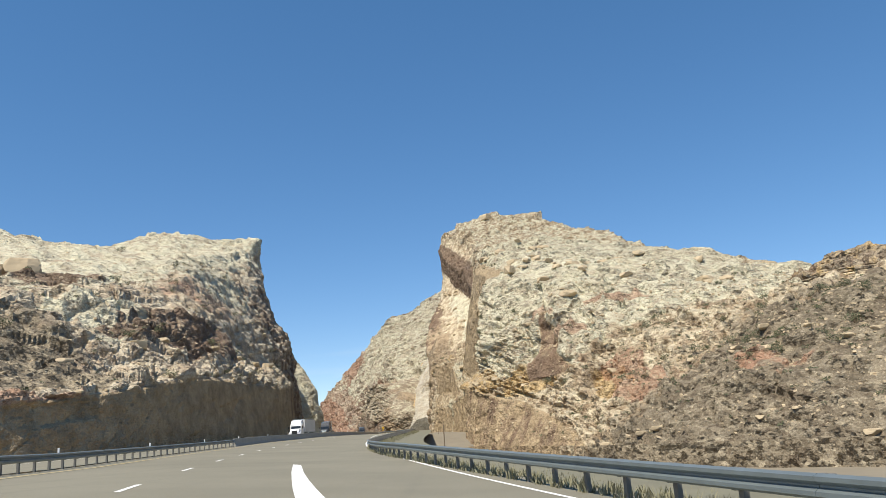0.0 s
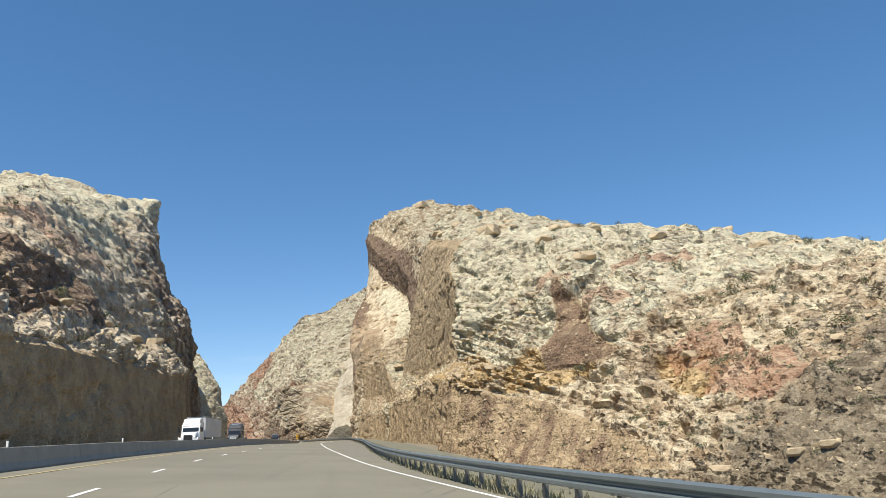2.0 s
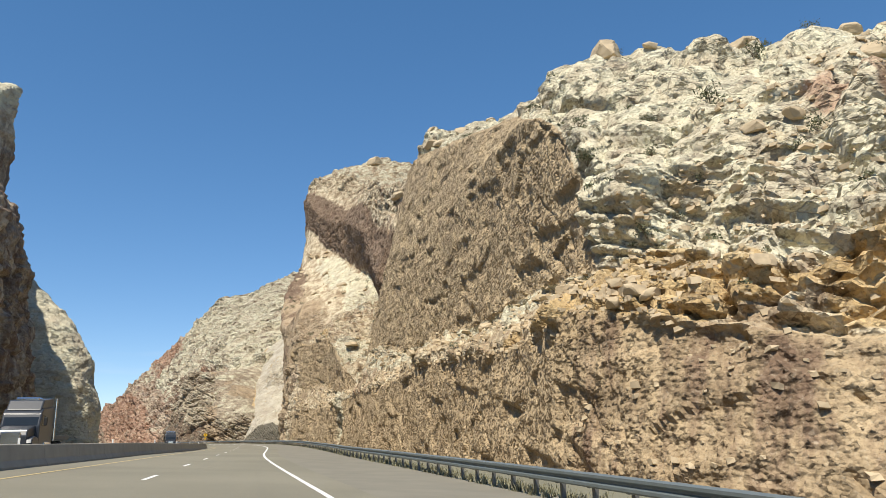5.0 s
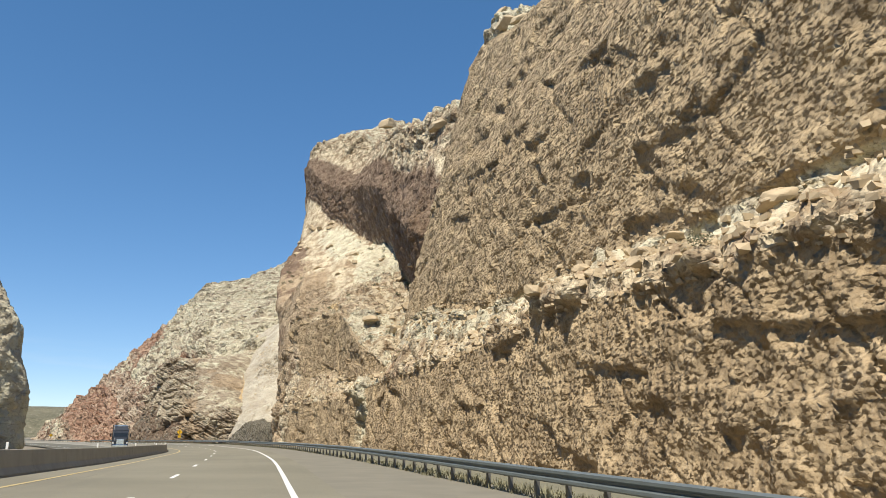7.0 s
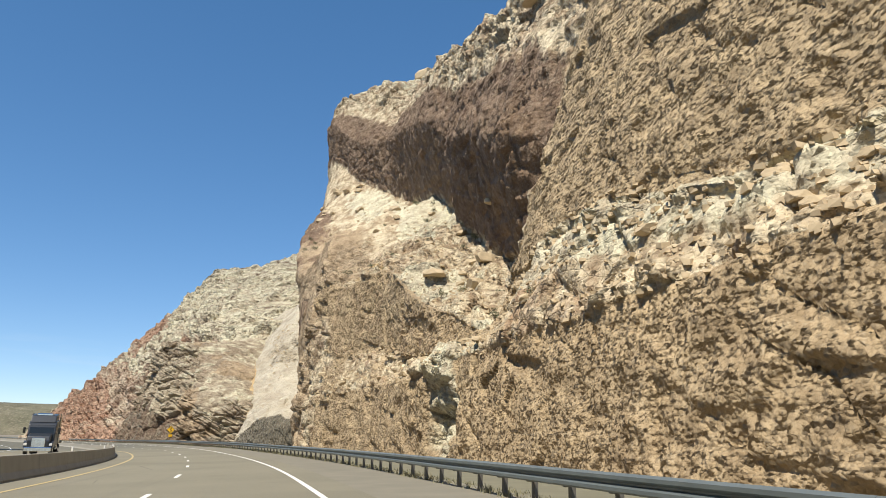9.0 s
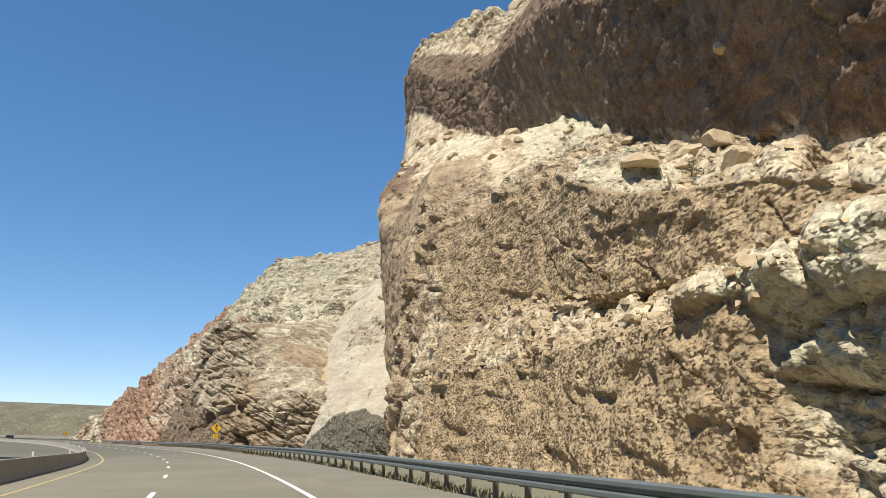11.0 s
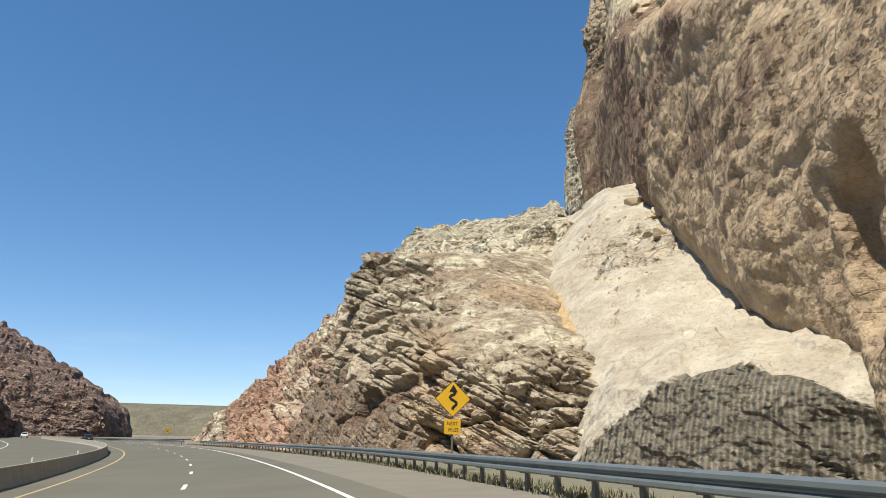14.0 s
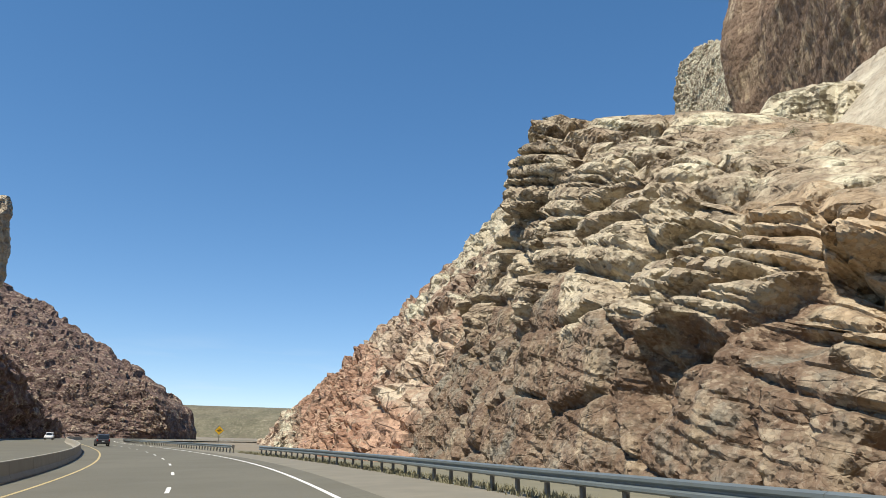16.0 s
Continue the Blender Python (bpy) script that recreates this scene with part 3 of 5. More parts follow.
    tagged(grid_mesh(name, closed, mat, {key: np.pad(v, 1, "edge") for key, v in masks.items()}, smooth=np.pad((smooth > 0.3) | (P[..., 1] > rounded), 1, "edge")[1:, 1:], flip=flip), label, "rock face", kind="structure")
    return P, level, masks, normals(P) * (1 if flip else -1)


def between(v, a, b, soft):
    return step_between(a - soft, a + soft, v) * (1 - step_between(b - soft, b + soft, v))


def zones_right(P, lev, m):
    x, y, z = P[..., 0], P[..., 1], P[..., 2]
    wob = 6 * fbm(P / 14.0, 3, 41)
    yy = y + wob
    low = between(lev, -1, 0.97, 0.04) * between(yy, 203, 470, 3)
    foot = step_between(0.8, -0.8, z + 0.2 * wob - np.interp(y, [148, 165, 184, 206], [-4, 1.5, 7, 12])) * between(y, 148, 206, 2)
    wall = step_between(0.8, -0.8, z + 0.3 * wob - np.interp(y, [206, 208, 210, 213, 216, 224, 250, 283, 300, 336, 346], [13, 15.5, 19, 25.5, 29.5, 36, 48, 59, 62.5, 73, 75])) * between(y, 204, 344, 1.5) * between(lev, 2.05, 5.2, 0.05)
    second = between(lev, 2.05, 2.97, 0.05) * between(yy, 340, 446, 4) + 0.6 * between(lev, 1.0, 2.1, 0.05) * between(yy, 424, 448, 4)
    face = step_between(0.5, -0.5, z - 10 - (y - 165) * 0.567) * step_between(-0.8, 0.8, z - 10 - 0.08 * (182 - y)) * step_between(0.8, -0.8, y - 182 - (z - 12.4) * 0.89) * between(y, 160, 197, 1)
    m["cut"][:] = np.clip(low + foot + wall + second + face, 0, 1)
    m["cut"][:] *= 1 - 0.9 * patch(P, (5, 358, 8), (7, 7, 12))
    m["cut"][:] *= 1 - 0.75 * between(yy, 435, 470, 4) * between(lev, -1, 2.5, 0.2)
    m["tan"][:] = 0.9 * between(lev, -1, 3.3, 0.12) * step_between(436, 446, yy)
    # brown varnish, laid on heavier to put the overhangs' shade into the colour
    m["varnish_shade"][:] = np.clip((between(lev, 4.02, 5.4, 0.2) * between(yy, 352, 640, 10) + 0.4 * between(lev, 5.3, 5.95, 0.15) * between(yy, 360, 490, 14)) * 0.8
                              + 0.45 * foot + 0.62 * face + 0.36 * second * step_between(350, 385, y) + 0.32 * between(lev, 2.2, 3.3, 0.12) * step_between(468, 480, y) * step_between(0.0, 0.5, np.sin(P[..., 2] / 2.6 + 0.4 * wob)) + 0.2 * low * step_between(350, 385, y) + 0.22 * between(lev, 0.6, 4.0, 0.1) * between(y + 0.3 * wob, 459, 562, 3) + 0.55 * between(lev, 0.8, 3.4, 0.1) * step_between(520, 540, yy) + 0.6 * between(lev, 3.3, 4.8, 0.1) * step_between(615, 645, yy), 0, 1)
    m["white"][:] = np.clip(patch(P, (9, 392, 29), (14, 22, 6)) + patch(P, (30, 210, 30), (8, 16, 12)) + patch(P, (5, 358, 9), (10, 10, 12)) + patch(P, (62, 190, 30), (16, 16, 8)) + 0.8 * patch(P, (50, 240, 48), (34, 50, 14)) + 0.75 * between(lev, 1.6, 7.0, 0.2) * between(yy, 168, 345, 8) + 0.75 * between(lev, 3.55, 4.0, 0.12) * between(yy, 436, 545, 10) + 0.5 * between(lev, 5.9, 9, 0.1) * between(yy, 345, 600, 12), 0, 1)
    bench = between(lev, 1.05, 1.95, 0.08) * between(yy, 203, 440, 4)
    m["white"][:] = np.clip(m["white"] + 0.3 * bench * step_between(425, 405, y), 0, 1)
    m["red"][:] = np.clip(patch(P, (27, 194, 28), (5, 7, 3)) + patch(P, (31, 180, 20.5), (5, 8, 3)) + 0.8 * patch(P, (45, 190, 30), (9, 7, 2.5)) + patch(P, (40, 150, 5), (7, 9, 7)) + patch(P, (38, 158, 12), (6, 8, 5)) + 0.6 * patch(P, (60, 130, 6), (12, 12, 5)), 0, 1)
    m["ochre"][:] = np.clip(patch(P, (21, 180, 10.5), (9, 16, 4)) + 0.8 * patch(P, (34, 158, 8), (6, 8, 5)) + patch(P, (9, 205, 12), (8, 22, 4)) + 0.8 * patch(P, (14, 372, 42), (12, 14, 16)) + 0.6 * patch(P, (5, 420, 40), (4, 30, 6)), 0, 1)
    m["scree"][:] = np.clip(between(y + wob - 0.25 * (x - 60), 40, 150, 22) * between(lev, -1, 9, 0.3) + 0.35 * fbm(P / 18.0, 4, 47) * (y < 190), 0, 1) * (1 - 0.8 * patch(P, (98, 180, 30), (25, 40, 9)))
    m["smooth"][:] = 0.8 * step_between(452, 462, y) * between(lev, 0.2, 4.0, 0.2) + np.clip(0.25 * patch(P, (48, 250, 50), (36, 55, 16)) + 0.5 * between(lev, 3.3, 4.0, 0.1) * between(y, 445, 600, 8), 0, 0.7) * (1 - m["cut"])
    m["massive"][:] = np.clip(0.85 * between(lev, 2.5, 9, 0.3) * between(y, 192, 350, 8) + 0.9 * step_between(432, 445, y) + 0.8 * bench + 0.6 * step_between(0.0, 0.3, fbm(P / 20.0, 3, 43)), 0, 1)
    m["smooth"][:] = np.clip(m["smooth"] + 0.5 * bench + 0.55 * between(lev, 4.02, 5.6, 0.1) * between(y, 352, 640, 6), 0, 0.75)


RIGHT_A = [(60, (69, -9), (88, 6), (97, 12), (108, 17), (120, 21), (138, 24), (165, 26), (260, 24)),
           (100, (53, -9), (72, 8), (82, 13), (92, 17), (102, 21), (122, 24), (150, 27), (250, 26)),
           (130, (29, -9), (46, 5), (56, 9), (66, 15), (76, 20), (95, 24), (125, 27), (240, 26)),
           (160, (17, -9), (31, 8), (36, 10), (45, 14), (56, 19), (75, 24), (110, 28), (220, 28)),
           (175, (11, -9), (24, 10), (28, 16), (40, 22), (52, 25.5), (72, 27.5), (105, 29.5), (200, 30)),
           (190, (6, -9), (13, 10), (17, 14), (30, 25), (45, 30.5), (65, 31), (100, 33), (190, 30))]
RIGHT_B = [(203, (5.8, -4), (7.3, 11), (11, 14), (14, 23), (22, 30), (42, 36.5), (85, 34), (180, 29)),
           (222, (7, -2), (7.8, 11), (12.5, 16), (12.5, 35), (17, 40), (35, 45.5), (66, 45), (170, 33)),
           (250, (8, -2), (8.7, 12.5), (13.5, 16), (14, 40), (19, 47.5), (33, 52), (60, 51), (160, 38)),
           (280, (8, -2), (9, 14), (13.7, 17.5), (15, 40), (19, 56), (30, 61), (55, 61), (150, 44)),
           (305, (6.8, -2), (8.6, 13), (12.5, 18), (14, 40), (18.5, 61.5), (28, 68), (50, 69), (140, 57))]
RIGHT_C = [(338, (5.4, -2), (7, 12.5), (10, 21), (12.5, 38), (19, 57), (23, 72), (45, 81), (130, 70)),
           (354, (3.8, -2), (5.4, 12), (9.5, 14.5), (11, 17), (22, 20), (19.5, 44), (28, 73), (130, 74)),
           (370, (2.6, -2), (4, 11.5), (7.6, 14), (8.6, 20), (22.5, 23.5), (17, 48), (26, 80), (130, 76)),
           (390, (2.0, -2), (3.6, 12), (7, 15), (7.4, 26), (25.5, 32), (18, 56), (25, 83), (125, 80)),
           (415, (0.6, -2), (2.4, 12), (5.5, 18), (6, 36), (27, 42), (19.5, 66), (26, 92), (120, 93)),
           (435, (-5, -2), (-4, 12), (-2, 20), (0, 36), (29, 51), (21, 75), (28, 100), (120, 100))]
RIGHT_D = [(450, (-9, -2), (-8.2, 13), (-7.4, 26), (-4, 42), (30, 59.5), (21, 84), (28, 107), (115, 108)),
           (465, (-5.5, -2), (-6, 14), (-6.5, 30), (-1, 54), (29, 68), (21.5, 90), (29, 112), (115, 114)),
           (485, (0, -2), (-1.5, 9), (-5, 18), (-6.5, 48), (29, 73), (22, 96), (30, 117), (112, 120)),
           (505, (5, -2), (1.5, 15), (-3, 26), (-6.5, 57), (29, 79), (22, 102), (31, 125), (110, 128)),
           (525, (6, -2), (2.5, 25), (-3.2, 37), (-5.5, 66), (25, 88), (21, 108), (34, 128), (110, 132)),
           (545, (6, -2), (4, 36), (-1.5, 50), (-3.5, 76), (18, 98), (15, 115), (29, 141), (80, 148)),
           (580, (8, -2), (12, 46), (9, 56), (4, 92), (9, 118), (7, 136), (12, 150), (46, 163)),
           (605, (14, -2), (16, 50), (12, 62), (7, 100), (8, 122), (7.5, 140), (10, 153), (46, 165)),
           (640, (22, -2), (22, 50), (20, 64), (14, 110), (20, 125), (20, 148), (24, 160), (70, 170)),
           (680, (28, -2), (26, 56), (24, 72), (19, 120), (24, 140), (24, 160), (28, 172), (90, 182)),
           (712, (32, -2), (30, 62), (27, 82), (22, 125), (26, 150), (28, 175), (32, 192), (110, 200)),
           (728, (62, -2), (60, 62), (58, 80), (56, 125), (58, 150), (60, 175), (64, 192), (110, 200))]
CLIFF = rock("cliff_right", RIGHT_A + RIGHT_B + RIGHT_C + RIGHT_D, [(60, 190, 0.45), (190, 440, 0.26), (440, 560, 0.4), (560, 728, 0.8)], (52, 20, 72, 54, 48, 60, 44), M_ROCK, "pale sandstone cliff with drilled brown road-cut benches", zones_right, seed=1, rise=0.8, beds=0.9, rounded=196, dents=(((33, 161, 12), (3, 3.5, 8), 3.5), ((38, 151, 6), (3, 3, 6), 2.5), ((31, 189, 25.5), (5, 11, 2), -2.2), ((30, 178, 20), (4, 5, 1.5), -1.6), ((22, 189, 18), (4, 7, 5), 1.2), ((14, 200, 24), (4, 5, 8), 1.5), ((-6.5, 469, 17), (4, 4, 8), 2.6), ((-8, 452, 22), (4, 3, 5), 1.5), ((-8, 449, 34), (3, 4, 6), 1.5)))


def zones_slab(P, lev, m):
    x, y, z = P[..., 0], P[..., 1], P[..., 2]
    drilled = between(y, 462, 505, 1.0) * (1 - step_between(-0.25, 0.25, z + 0.8 * fbm(P / 3.0, 3, 4) - np.interp(x, [-23, -19.5, -16, -12, -8, -4], [-1.0, 3.2, 6.8, 8.8, 7.5, 4.0])))
    m["cut"][:] = drilled
    m["grey"][:] = 0.9 * drilled
    m["smooth"][:] = 0.85 * (1 - drilled) * (1 - 0.9 * patch(P, (-7, 525, 30), (7, 16, 6)))
    m["white"][:] = 0.3 * (1 - drilled)
    m["ochre"][:] = 0.95 * step_between(490, 505, y) * np.exp(-((x - np.interp(y, [485, 500, 515, 540, 560, 600], [-18.5, -18.5, -18, -18, -17, -13]) + 1.2 * fbm(P / 7.0, 3, 8)) / 0.8) ** 2)


SLAB = [(466, (-2, -2), (-1, 4), (1, 6), (4, 8), (14, 10)), (472, (-9, -2), (-7, 6), (-4, 8), (0, 9), (12, 12)), (485, (-21.5, -2), (-17.5, 7), (-12, 10.5), (-6, 12), (8, 15)),
        (500, (-24, -2), (-19, 8), (-14, 12.5), (-6, 15.5), (12, 21)), (520, (-30, -2), (-25, 9), (-19, 17), (-10, 26), (14, 40)),
        (550, (-38, -2), (-30, 14), (-16, 32), (-5, 46), (18, 52)), (600, (-44, -2), (-32, 28), (-14, 51), (0, 60), (30, 70))]
SLAB_ROCK = rock("slab", SLAB, 0.45, (26, 26, 34, 30), M_SLAB, "smooth white sandstone slab beside the road", zones_slab, amp=0.8, seed=5)


def zones_layers(P, lev, m):
    y, z = P[..., 1], P[..., 2]
    foot = step_between(1.2, -1.2, z + 5 * fbm(P / 5.0, 3, 33) - np.interp(y, [490, 500, 511, 525, 545, 570], [-3, 2, 7.5, 11, 14, 12]))
    m["white"][:] = 0.4 * step_between(1.2, 2.4, lev)
    m["smooth"][:] = 0.42 * step_between(-2, 3, P[..., 0] + 37 + 9 * fbm(P / 9.0, 3, 35)) * step_between(500, 512, y)
    m["tan"][:] = 0.9 * step_between(0.1, 0.3, fbm(P / 12.0, 3, 36)) * step_between(-44, -36, P[..., 0])
    m["grey"][:] = 0.44 * foot
    m["varnish_shade"][:] = 0.6 * foot
    m["cut"][:] = 0.5 * foot


LAYERS = [(487, (-8, -4), (-7, 0), (-5, 1), (-2, 1), (4, 0)), (493, (-24, -2), (-23, 1), (-20, 2.5), (-12, 4), (0, 0)), (500, (-40, -2), (-36, 5), (-30, 8), (-20, 10), (-6, 6)), (510, (-46, -2), (-41, 8), (-35, 13), (-22, 16), (-6, 10)),
          (520, (-50, -2), (-47, 10), (-40, 17), (-24, 20), (-6, 14)), (530, (-55, -2), (-48, 15), (-44, 22), (-26, 26), (-6, 18)), (540, (-58, -2), (-50, 17), (-48, 28), (-28, 30), (-6, 24)),
          (547, (-60, -2), (-52, 19), (-50.5, 34), (-26, 34), (-4, 28)), (560, (-66, -2), (-56, 16), (-50, 31.5), (-20, 38), (0, 34)), (600, (-80, -2), (-66, 14), (-55, 30), (-10, 50), (10, 50))]
LAYER_ROCK = rock("layered_outcrop", LAYERS, 0.22, (66, 60, 70, 16), M_GREY, "blocky grey layered sandstone outcrop beside the road", zones_layers, block=1.15, beds=0.8, seed=7, dip=(0.42, -0.12), longer=1.3, crev=1.6, knobs=0.0, dents=(((-38, 507, 8), (5, 4, 3), 2.5), ((-39, 521, 17), (4, 8, 1.8), 2.2), ((-47, 534, 27), (4, 5, 1.5), 1.8), ((-44, 515, 5), (4, 3, 3), 1.6)))


def zones_ridge(P, lev, m):
    t = P[..., 0] * 0.55 + P[..., 2] * 0.9 + 10 * fbm(P / 40.0, 3, 61)
    m["varnish_shade"][:] = 0.5 * step_between(0.05, 0.35, fbm(P / 22.0, 4, 63))
    m["red"][:] = 0.9 * step_between(-0.3, 0.3, np.sin(t / 9.0)) * (1 - 0.9 * step_between(-92, -72, P[..., 0]) * step_between(28, 42, P[..., 2]))
    m["white"][:] = 0.5 * step_between(0.3, 0.9, np.sin(t / 9.0 + 2.5)) + 0.75 * step_between(-92, -72, P[..., 0]) * step_between(28, 42, P[..., 2])
    m["grey"][:] = 0.5 * between(lev, 3.7, 4.1, 0.12) * step_between(-80, -60, P[..., 0]) * step_between(790, 850, P[..., 1])


RIDGE = [(542, (-56, -4), (-48, 2), (-42, 6), (-36, 9), (-30, 12), (-10, 16)), (560, (-68, -2), (-61, 8), (-54, 15), (-46, 22), (-34, 32), (-5, 40)), (600, (-82, -2), (-74, 10), (-64, 22), (-54, 34), (-40, 44), (0, 50)),
         (680, (-112, -2), (-99, 13), (-85, 27), (-70, 44), (-40, 69), (20, 82)), (780, (-152, -2), (-134, 16), (-113, 34), (-93, 51), (-50, 83), (30, 106)),
         (860, (-168, -2), (-150, 18), (-125, 42), (-100, 72), (-54, 126), (30, 138)), (920, (-168, -2), (-145, 16), (-118, 42), (-92, 76), (-48, 132), (50, 152)), (1060, (-168, -2), (-140, 22), (-105, 62), (-60, 118), (0, 187), (60, 210))]
RIDGE_ROCK = rock("red_ridge", RIDGE, 1.0, (26, 30, 34, 44, 30), M_RED, "red and cream banded sandstone ridge", zones_ridge, beds=1.3, seed=9, size=1.6, amp=0.9, rise=0.7)
TOWER = [(630, (66, 20), (60, 80), (58, 110), (59, 124), (66, 130), (110, 140)), (700, (52, 30), (48, 90), (46, 120), (48, 138), (58, 146), (110, 150)), (750, (47, 30), (43, 100), (41, 134), (44, 152), (56, 160), (110, 165)),
         (800, (46, 30), (43, 110), (42, 150), (45, 176), (52, 186), (110, 190)), (850, (47, 30), (45, 120), (45, 168), (46, 198), (51, 210), (110, 214)), (892, (47, 30), (46, 120), (45, 170), (46, 205), (50, 217), (110, 220)),
         (920, (80, 30), (80, 120), (80, 170), (80, 200), (86, 210), (120, 216))]


def zones_tower(P, lev, m):
    m["white"][:] = 0.5


rock("pale_tower", TOWER, 0.9, (14, 26, 30, 22, 12), M_GREY, "pale layered sandstone buttress high above the road", zones_tower, beds=1.3, block=0.5, seed=11, size=1.5, dip=(0, 0), amp=0.6)


def zones_left(P, lev, m):
    y = P[..., 1] + 5 * fbm(P / 12.0, 3, 51)
    m["cut"][:] = between(lev, -1, 0.95, 0.06) * between(y, 70, 260, 8)
    m["varnish_shade"][:] = np.clip(0.5 * between(lev, 0, 4.0, 0.6) * step_between(205, 245, y) + 0.75 * patch(P, (-56, 172, 25), (12, 34, 7)) + 0.75 * patch(P, (-92, 160, 38), (24, 40, 7)), 0, 1)
    m["white"][:] = np.clip(patch(P, (-62, 150, 27), (14, 20, 6)) + patch(P, (-66, 225, 46), (14, 26, 9)) + 0.5 * step_between(3.8, 4.8, lev) + 0.15, 0, 1) * step_between(118, 140, y)
    m["red"][:] = np.clip(patch(P, (-53, 105, 6), (10, 14, 6)) + 0.5 * patch(P, (-60, 200, 40), (16, 30, 8)), 0, 1)
    m["smooth"][:] = 0.4 * step_between(1.2, 2.2, lev) * step_between(140, 190, y)
    m["scree"][:] = np.clip(between(y, 0, 128, 14) * between(lev, 1.3, 9, 0.4), 0, 1)


LEFT_A = [(80, (-66, -2), (-70, 6), (-78, 10), (-92, 18), (-105, 24), (-118, 28), (-190, 30)), (120, (-50, -2), (-51, 11), (-56, 13), (-66, 20), (-80, 28), (-95, 33), (-180, 36)),
          (150, (-46, -2), (-47, 15), (-52, 18), (-60, 26), (-70, 32), (-82, 36), (-170, 39)), (185, (-44, -2), (-46, 16), (-49, 20), (-57, 32), (-66, 40), (-76, 43), (-128, 58)),
          (215, (-42, -2), (-43, 16), (-51, 22), (-56, 34), (-66, 50), (-76, 54), (-126, 66))]
LEFT_B = [(250, (-48, -2), (-48.5, 19), (-50, 31), (-56, 41), (-65, 53), (-78, 62), (-140, 66)), (300, (-55, -2), (-56, 19), (-60, 38), (-66, 48), (-68, 66), (-74, 76), (-106, 86)),
          (340, (-72, -2), (-73, 21), (-76, 44), (-81, 56), (-83, 69), (-89, 78), (-128, 82)), (357, (-75, -2), (-78, 25), (-82, 50), (-86, 62), (-87, 76), (-91, 84), (-124, 88)),
          (366, (-74, -2), (-78, 25), (-83, 50), (-87, 65), (-86, 88), (-87, 97), (-112, 98)), (374, (-75, -2), (-79, 25), (-84, 50), (-88, 65), (-86, 90), (-85.5, 99), (-112, 99)),
          (380, (-96, -2), (-97, 25), (-98, 50), (-99, 65), (-99, 80), (-100, 92), (-140, 94))]
LEFT_ROCK = rock("cliff_left", LEFT_A + LEFT_B, 0.45, (36, 22, 26, 26, 26, 30), M_LEFT, "pale sandstone fin with a shaded dark cut face", zones_left, flip=True, seed=13, block=0.9, beds=0.75, rise=0.75)


def zones_fin(P, lev, m):
    m["smooth"][:] = 0.5
    m["white"][:] = 1.0


FIN = [(358, (-76, -2), (-82, 10), (-88, 20), (-94, 28), (-110, 36)), (364, (-60, -2), (-62, 9), (-66, 19), (-74, 29), (-94, 42)), (370, (-55.5, -2), (-57, 10), (-60, 22), (-66.5, 33), (-90, 52)),
       (384, (-62, -2), (-64, 12), (-68, 26), (-76, 38), (-98, 56)), (410, (-80, -2), (-84, 12), (-90, 26), (-100, 38), (-120, 50))]
rock("white_fin", FIN, 0.4, (18, 18, 22, 26), M_SLAB, "rounded white sandstone fin behind the cliff", zones_fin, flip=True, amp=0.6, seed=15)
HILL = [(-10, (2, -2), (3, 2), (5, 4), (8, 5), (60, 5)), (-3, (-10, -2), (-8, 12), (-4, 20), (0, 22), (60, 22)), (6, (-24, -2), (-16, 10), (-8, 20), (0, 28), (60, 28)),
        (40, (-70, -2), (-46, 14), (-22, 32), (0, 45), (60, 48)), (90, (-120, -2), (-80, 20), (-40, 47), (0, 72), (70, 76)), (140, (-165, -2), (-110, 28), (-55, 64), (0, 99), (80, 104)),
        (260, (-230, -2), (-155, 46), (-75, 100), (0, 150), (90, 156)), (420, (-260, -2), (-170, 60), (-85, 130), (0, 200), (100, 206))]
HILL_ROCK = rock("purple_hill", HILL, 1.8, (34, 34, 30, 16), M_HILL, "dark purple scree hill beside the far road", None, seed=17, size=2.4, amp=0.55, turn=90, origin=(-302, 1004))
NEAR_LEFT = [(560, (-138, -2), (-139, 14), (-141, 26), (-144, 36), (-160, 44), (-200, 46)), (600, (-155, -2), (-156, 12), (-158, 24), (-161, 32), (-176, 38), (-214, 40)), (640, (-170, -2), (-171, 12), (-173, 22), (-176, 27), (-190, 31), (-225, 33)),
             (680, (-186, -2), (-187, 9), (-189, 16), (-192, 20), (-204, 23), (-235, 25)), (720, (-200, -2), (-202, 5), (-205, 8), (-209, 10), (-218, 12), (-245, 14)), (745, (-210, -2), (-212, 0), (-215, 1), (-220, 2), (-230, 2), (-250, 2))]
rock("cut_bank", NEAR_LEFT, 0.8, (18, 18, 14, 14, 10), M_HILL, "dark brown shaded road-cut bank beside the far carriageway", None, flip=True, seed=19)
PINNACLE = [(784, (-337, 30), (-338, 60), (-339, 92), (-341, 106), (-369, 110)), (796, (-305, 30), (-305, 62), (-304, 92), (-306, 110), (-349, 114)), (830, (-309, 30), (-309, 62), (-308, 92), (-311, 112), (-354, 116)), (850, (-331, 30), (-332, 62), (-333, 92), (-337, 108), (-369, 112))]
rock("pinnacle_left", PINNACLE, 1.0, (14, 18, 12, 12), M_LEFT, "tall pale sandstone pinnacle above the dark hillside", None, flip=True, seed=31, size=1.4, amp=0.7)
OUTCROP = [(-6, (4, 16), (2, 22), (1, 24), (-2, 26), (-12, 26)), (4, (7, 18), (5, 24), (4.5, 28.5), (0, 31.5), (-12, 31)), (26, (8, 18), (6, 25), (5, 30), (0, 33.5), (-12, 33)), (60, (8, 16), (6, 26), (5, 31), (0, 35), (-12, 35))]


